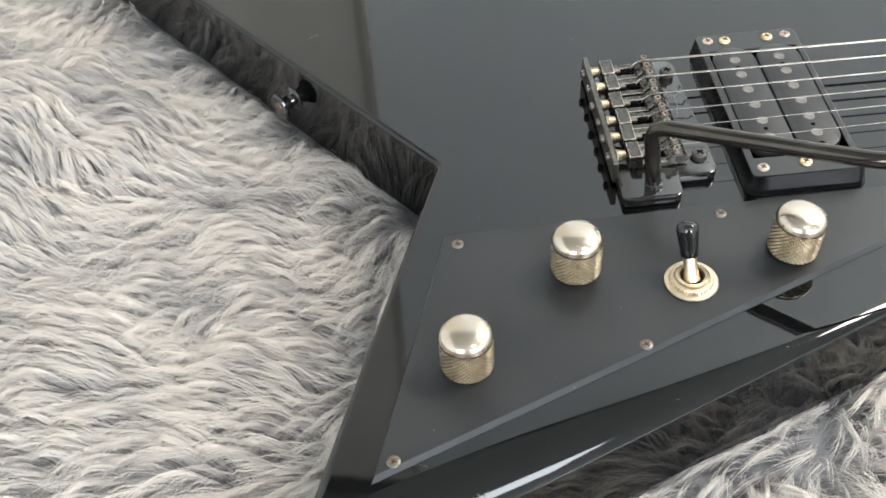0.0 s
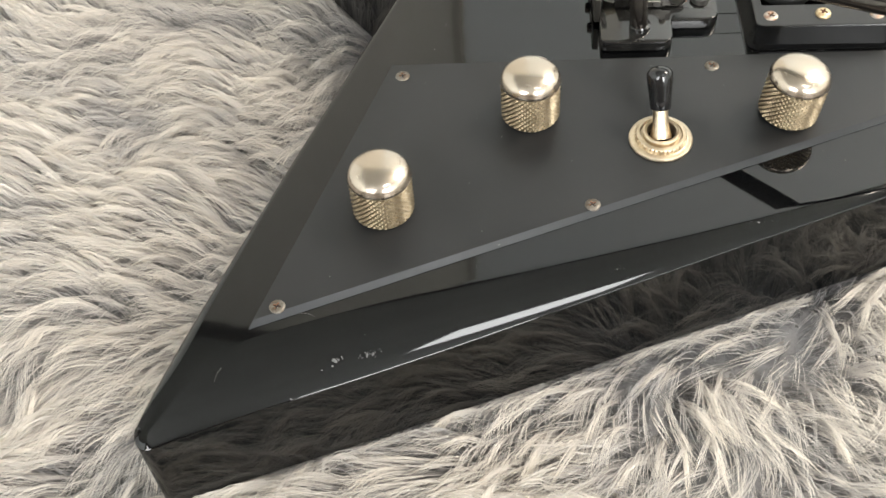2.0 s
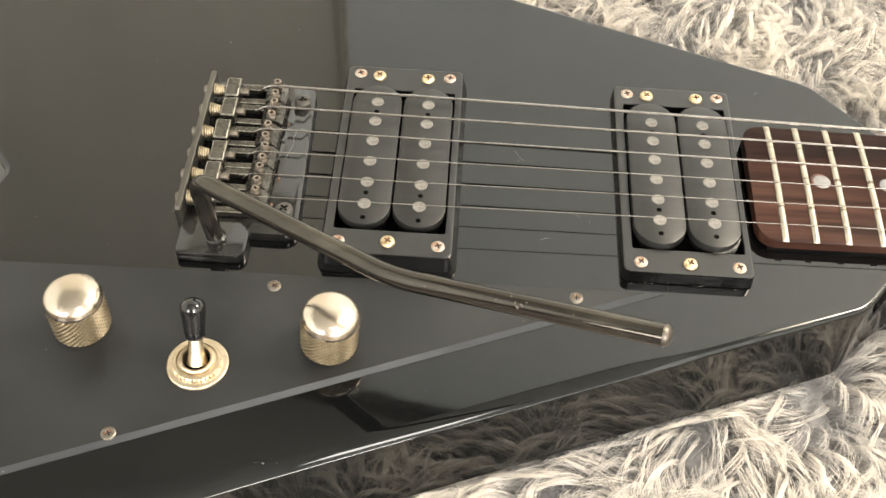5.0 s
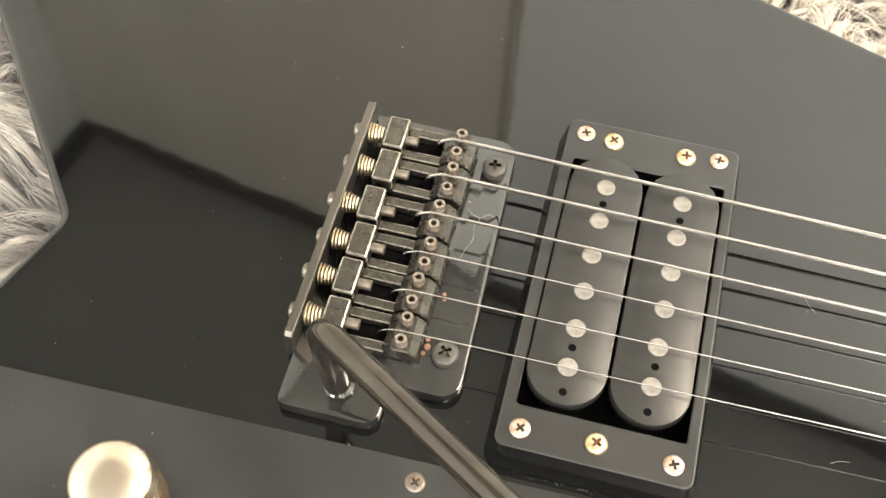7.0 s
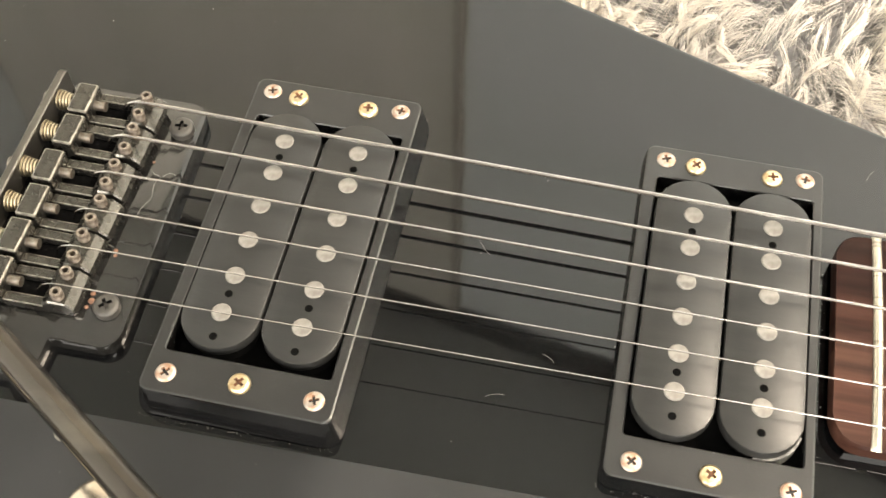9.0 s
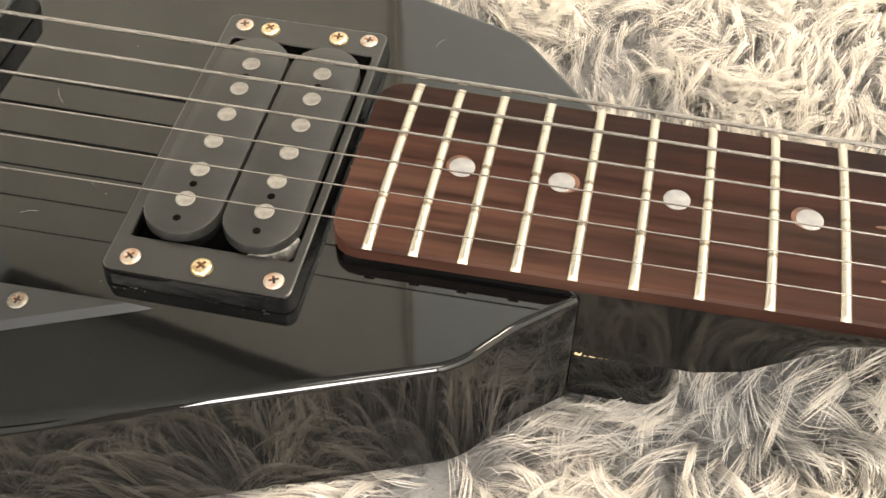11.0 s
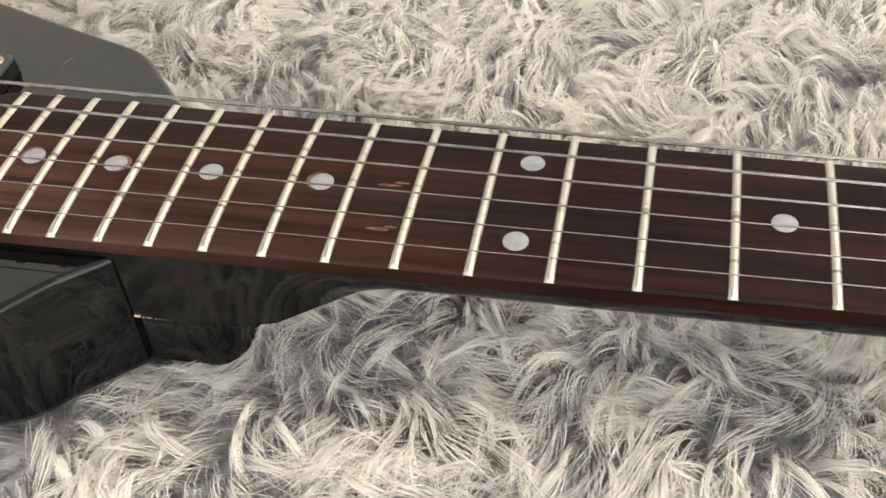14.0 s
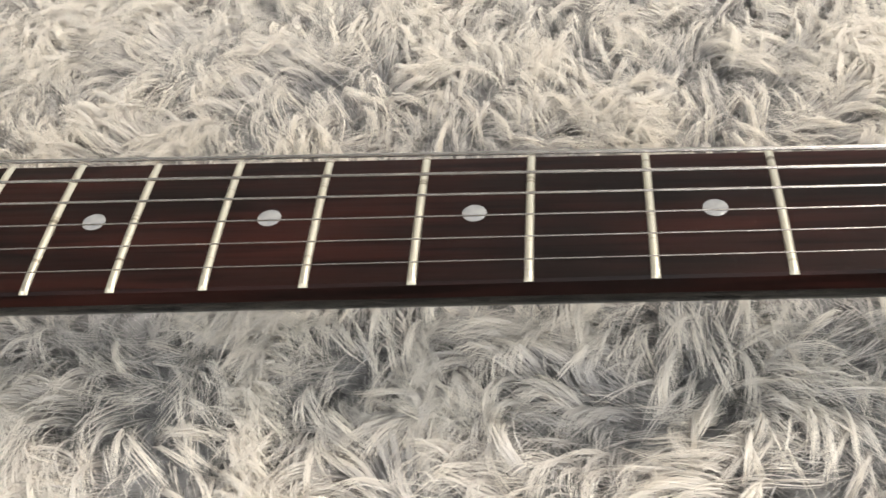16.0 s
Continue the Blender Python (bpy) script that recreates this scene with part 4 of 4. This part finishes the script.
def build_rug():
    bm = bmesh.new()
    # near edge cut short so the darkened floor mirrors in the guitar's sides
    pts = rounded([(-0.95, -0.285, 0.02), (1.15, -0.285, 0.02), (1.15, 0.85, 0.06), (-0.95, 0.85, 0.06)])
    rug = part("fur_rug", slab(pts, 0.0, 0.006, 0.003, bm), BACKING)
    tagged(rug, "long-haired grey and cream faux fur rug", "rug")
    # soft grey underfur below the long hairs
    bm = bmesh.new()
    nx, ny = 300, 150
    grid = []
    for j in range(ny + 1):
        for i in range(nx + 1):
            x, y = -0.66 + 1.64 * i / nx, -0.28 + 0.84 * j / ny
            q = noise.noise((x * 45, y * 45, 2.0)) * 0.0022 + noise.noise((x * 130, y * 130, 5.0)) * 0.0022
            grid.append(bm.verts.new((x, y, 0.0095 + q)))
    for j in range(ny):
        for i in range(nx):
            k = j * (nx + 1) + i
            bm.faces.new((grid[k], grid[k + 1], grid[k + nx + 2], grid[k + nx + 1]))
    part("underfur", bm, BACKING, rug, "short dense grey underfur", angle=180)
    rng = np.random.default_rng(11)
    lo, hi = np.array([-0.62, -0.275]), np.array([0.94, 0.52])
    # locks: hairs that grow side by side and close to a point, over short fuzz
    spacing = 0.0041
    gx, gy = np.meshgrid(np.arange(lo[0], hi[0], spacing), np.arange(lo[1], hi[1], spacing))
    tufts = np.stack([gx.ravel(), gy.ravel()], 1) + rng.uniform(-0.5, 0.5, (gx.size, 2)) * spacing
    angle, heights, waves, curls = (np.empty(len(tufts)) for _ in range(4))
    for k, (x, y) in enumerate(tufts):
        side = min(1, max(0, (x + 0.15) / 0.3))
        angle[k] = 1.9 * noise.noise((x * 9, y * 9, 3.1)) + (1.0 + 1.2 * side) * noise.noise((x * 30, y * 30, 8.2))
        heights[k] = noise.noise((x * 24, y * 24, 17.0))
        waves[k] = noise.noise((x * 42, y * 42, 31.0))
        curls[k] = noise.noise((x * 70, y * 70, 47.0))
    lean = np.clip((tufts[:, 0] + 0.15) / 0.3, 0, 1)
    angle += -2.85 + 1.2 * lean + rng.normal(0, 0.08, len(tufts)) * (1 + 0.4 * lean)
    # along the near wing the locks lie with its edge
    gap, _ = outline_distance(tufts)
    edge = np.exp(-np.maximum(gap, 0) / 0.013) * (tufts[:, 1] < -0.02 + 0.4 * tufts[:, 0]) * (tufts[:, 0] > -0.15)
    angle += edge * np.sin(2 * (0.37 - angle)) * 0.8
    length = rng.uniform(0.024, 0.038, len(tufts)) * (1.15 - 0.15 * lean)
    height = 0.0205 + 0.0065 * heights + rng.uniform(-0.0028, 0.0028, len(tufts)) * (1.25 - 0.4 * lean)
    bend = (2.2 * waves + rng.normal(0, 0.16, len(tufts))) * (0.35 + 1.35 * lean)
    height = np.where(edge > 0.25, np.minimum(height, 0.0195), height)
    wave = (0.7 * curls + rng.normal(0, 0.12, len(tufts))) * (0.7 + 0.3 * lean)
    # low tufts are greyed in colour, painting the shade of hollows
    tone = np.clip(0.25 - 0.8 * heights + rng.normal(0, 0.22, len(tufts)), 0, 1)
    # several locks lean together into a larger clump
    far = 0.0135
    cx, cy = np.meshgrid(np.arange(lo[0], hi[0], far), np.arange(lo[1], hi[1], far))
    clumps = np.stack([cx.ravel(), cy.ravel()], 1) + rng.uniform(-0.5, 0.5, (cx.size, 2)) * far
    pull = clumps[closest(tufts, clumps, lo, far, cx.shape)] - tufts
    # strands, dense round the guitar and coarser further out
    count = 1000000
    roots = rng.uniform(lo, hi, (count, 2))
    low = np.interp(roots[:, 0], (-0.41, -0.36, -0.30, -0.20, 0.06, 0.12, 0.20, 0.27, 0.60, 0.70), (0.13, 0.03, -0.14, -0.235, -0.235, -0.20, -0.155, -0.11, -0.095, -0.03))
    core = (roots[:, 0] > -0.41) & (roots[:, 0] < 0.70) & (roots[:, 1] > low) & (roots[:, 1] < 0.235)
    away = rng.random(count)
    keep = np.where(core, away < 0.97, away < 0.022)
    d, _ = outline_distance(roots)
    keep &= d > -0.010
    roots, core = roots[keep], core[keep]
    n = len(roots)
    # some of the strands gather in long pale wisps that lie over the rest
    wisp = core & (rng.random(n) < 0.26)
    heads = rng.choice(np.flatnonzero(wisp), wisp.sum() // 24)
    own = rng.integers(0, len(heads), wisp.sum())
    tips = roots[heads]
    roots[wisp] = tips[own] + rng.normal(0, 0.0012, (wisp.sum(), 2))
    pick = closest(roots, tufts, lo, spacing, gx.shape)
    centre, tilt, reach, bow, curl, crest, tinge, drag = (q[pick] for q in (tufts, angle, length, bend, wave, height, tone, pull))
    head = closest(tips, tufts, lo, spacing, gx.shape)
    free = 0.15 + 0.85 * lean[head]
    m = len(heads)
    for old, fresh in ((centre, tips), (tilt, angle[head] + rng.normal(0, 0.24, m) * free), (reach, rng.uniform(0.026, 0.040, m)), (bow, 0.8 * bend[head] + rng.normal(0, 0.7, m) * free),
                       (curl, 0.6 * wave[head] + rng.normal(0, 0.15, m) * free), (crest, height[head] + rng.uniform(-0.0006, 0.0016, m)), (tinge, np.clip(rng.normal(0.12, 0.14, m), 0, 1)), (drag, np.zeros((m, 2)))):
        old[wisp] = fresh[own]
    steps = 7
    s = np.linspace(0, 1, steps)[None, :]
    stray = rng.random(n) < 0.012
    fuzz = (rng.random(n) < 0.20) & ~wisp
    hold = np.where(stray | fuzz, rng.uniform(0.0, 0.6, n), rng.uniform(0.95, 1.0, n))[:, None]
    a = tilt + rng.normal(0, 0.045, n) * np.where(fuzz, 7, np.where(stray, 4, np.where(wisp, 0.5, 0.6)))
    ln = reach * np.where(wisp, rng.uniform(0.74, 1.03, n), rng.uniform(0.74, 1.04, n)) * np.where(fuzz, 0.42, 1)
    b = (bow + rng.normal(0, 0.07, n) * np.where(wisp, 0.5, 0.6))[:, None]
    turn = a[:, None] + b * (s - 0.25) * 1.5 + curl[:, None] * np.sin(s * 6.0)
    stepx, stepy = np.cos(turn) * ln[:, None] / steps, np.sin(turn) * ln[:, None] / steps
    gone = np.stack([np.cumsum(stepx, 1) - stepx[:, :1], np.cumsum(stepy, 1) - stepy[:, :1]], 2)
    away = roots - centre
    off = away[:, None, :] * (1 - hold * s ** 0.57)[:, :, None]
    xy = centre[:, None, :] + off + gone + drag[:, None, :] * (0.5 * s ** 1.3)[:, :, None]
    across = np.clip((away[:, 0] * -np.sin(a) + away[:, 1] * np.cos(a)) / np.where(wisp, 0.0018, 0.55 * spacing), -1.3, 1.3)
    rise = np.sin(0.15 + s * 2.2)
    z = 0.003 + (np.where(fuzz, 0.0165 + 0.3 * (crest - 0.0205), crest) + rng.normal(0, 0.0006, n) + stray * 0.0010 - np.where(wisp, 0.0008, 0.0026) * across ** 2)[:, None] * rise
    close = outline_distance(roots)[0]
    z += (0.0012 * np.exp(-np.maximum(close, 0) / 0.02))[:, None] * rise
    # strands keep out of the guitar
    flat = xy.reshape(-1, 2)
    zz = z.reshape(-1)
    near = (flat[:, 0] > -0.33) & (flat[:, 0] < 0.28) & (flat[:, 1] > -0.22) & (flat[:, 1] < 0.27)
    d = np.full(len(flat), 1.0)
    push = np.zeros_like(flat)
    d[near], push[near] = outline_distance(flat[near])
    inside = d < 0.0010
    start_in = np.repeat(outline_distance(roots)[0] < 0, steps)
    under = inside & start_in
    over = inside & ~start_in
    zz[under] = np.minimum(zz[under], 0.0185)
    flat[over] += push[over] * (0.0014 - d[over])[:, None]
    xy, z = flat.reshape(n, steps, 2), zz.reshape(n, steps)
    p = np.dstack([xy, z])
    tan = np.gradient(p, axis=1)
    side = np.stack([-tan[:, :, 1], tan[:, :, 0], np.zeros((n, steps))], 2)
    side /= np.linalg.norm(side, axis=2, keepdims=True) + 1e-9
    side[:, :, 2] = (-0.55 * across + rng.normal(0, 0.05, n))[:, None]
    girth = rng.uniform(0.00009, 0.00015, n) * np.where(core, np.where(fuzz, 1.5, 1), 5.0)
    wide = (girth[:, None] * (1.0 - 0.8 * s ** 2.0))[:, :, None]
    verts = np.stack([p - side * wide, p + side * wide], 2).reshape(-1, 3)
    base = (np.arange(n) * steps * 2)[:, None, None] + (np.arange(steps - 1) * 2)[None, :, None]
    faces = (base + np.array([0, 1, 3, 2])[None, None, :]).reshape(-1, 4)
    me = bpy.data.meshes.new("pile")
    me.vertices.add(len(verts))
    me.vertices.foreach_set("co", verts.astype(np.float32).ravel())
    me.loops.add(faces.size)
    me.loops.foreach_set("vertex_index", faces.astype(np.int32).ravel())
    me.polygons.add(len(faces))
    me.polygons.foreach_set("loop_start", np.arange(0, faces.size, 4, dtype=np.int32))
    me.update(calc_edges=True)
    me.polygons.foreach_set("use_smooth", np.ones(len(faces), bool))
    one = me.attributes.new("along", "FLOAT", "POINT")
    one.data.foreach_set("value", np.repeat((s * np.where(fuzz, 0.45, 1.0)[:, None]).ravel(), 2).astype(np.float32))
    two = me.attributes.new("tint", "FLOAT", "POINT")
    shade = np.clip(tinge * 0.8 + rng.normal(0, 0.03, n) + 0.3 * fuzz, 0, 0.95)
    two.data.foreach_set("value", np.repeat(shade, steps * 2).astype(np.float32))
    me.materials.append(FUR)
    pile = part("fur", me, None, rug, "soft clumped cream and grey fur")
    tagged(pile, kind="stuff")


def outline_distance(pts):
    """Signed distance to the guitar's outline (inside is below zero), and the way out."""
    ring = rounded([(-0.1650, -0.1990, 0.004), (-0.090, -0.1708, 1.9), (0.2085, -0.0521, 0.020), (0.2189, -0.0393, 0.040), (0.2315, -0.0285, 0.0), (0.258, -0.0285, 0.005), (0.258, 0.0285, 0.005), (0.2315, 0.030, 0.0), (0.2045, 0.0605, 0.022),
                    (-0.300, 0.245, 0.010), (-0.1000, -0.0135, 0.005)], 3)
    best = np.full(len(pts), 1e9)
    way = np.zeros((len(pts), 2))
    odd = np.zeros(len(pts), bool)
    for i, p in enumerate(ring):
        a, b = np.array(p), np.array(ring[(i + 1) % len(ring)])
        e = b - a
        t = np.clip(((pts - a) @ e) / (e @ e), 0, 1)
        v = pts - (a + t[:, None] * e)
        d = (v ** 2).sum(1)
        closer = d < best
        best[closer] = d[closer]
        way[closer] = v[closer]
        odd ^= ((a[1] > pts[:, 1]) != (b[1] > pts[:, 1])) & (pts[:, 0] < e[0] * (pts[:, 1] - a[1]) / (e[1] if abs(e[1]) > 1e-12 else 1e-12) + a[0])
    dist = np.sqrt(best)
    sign = np.where(odd, -1.0, 1.0)
    return dist * sign, way / (dist[:, None] + 1e-9) * sign[:, None]


build_marks()
build_rug()
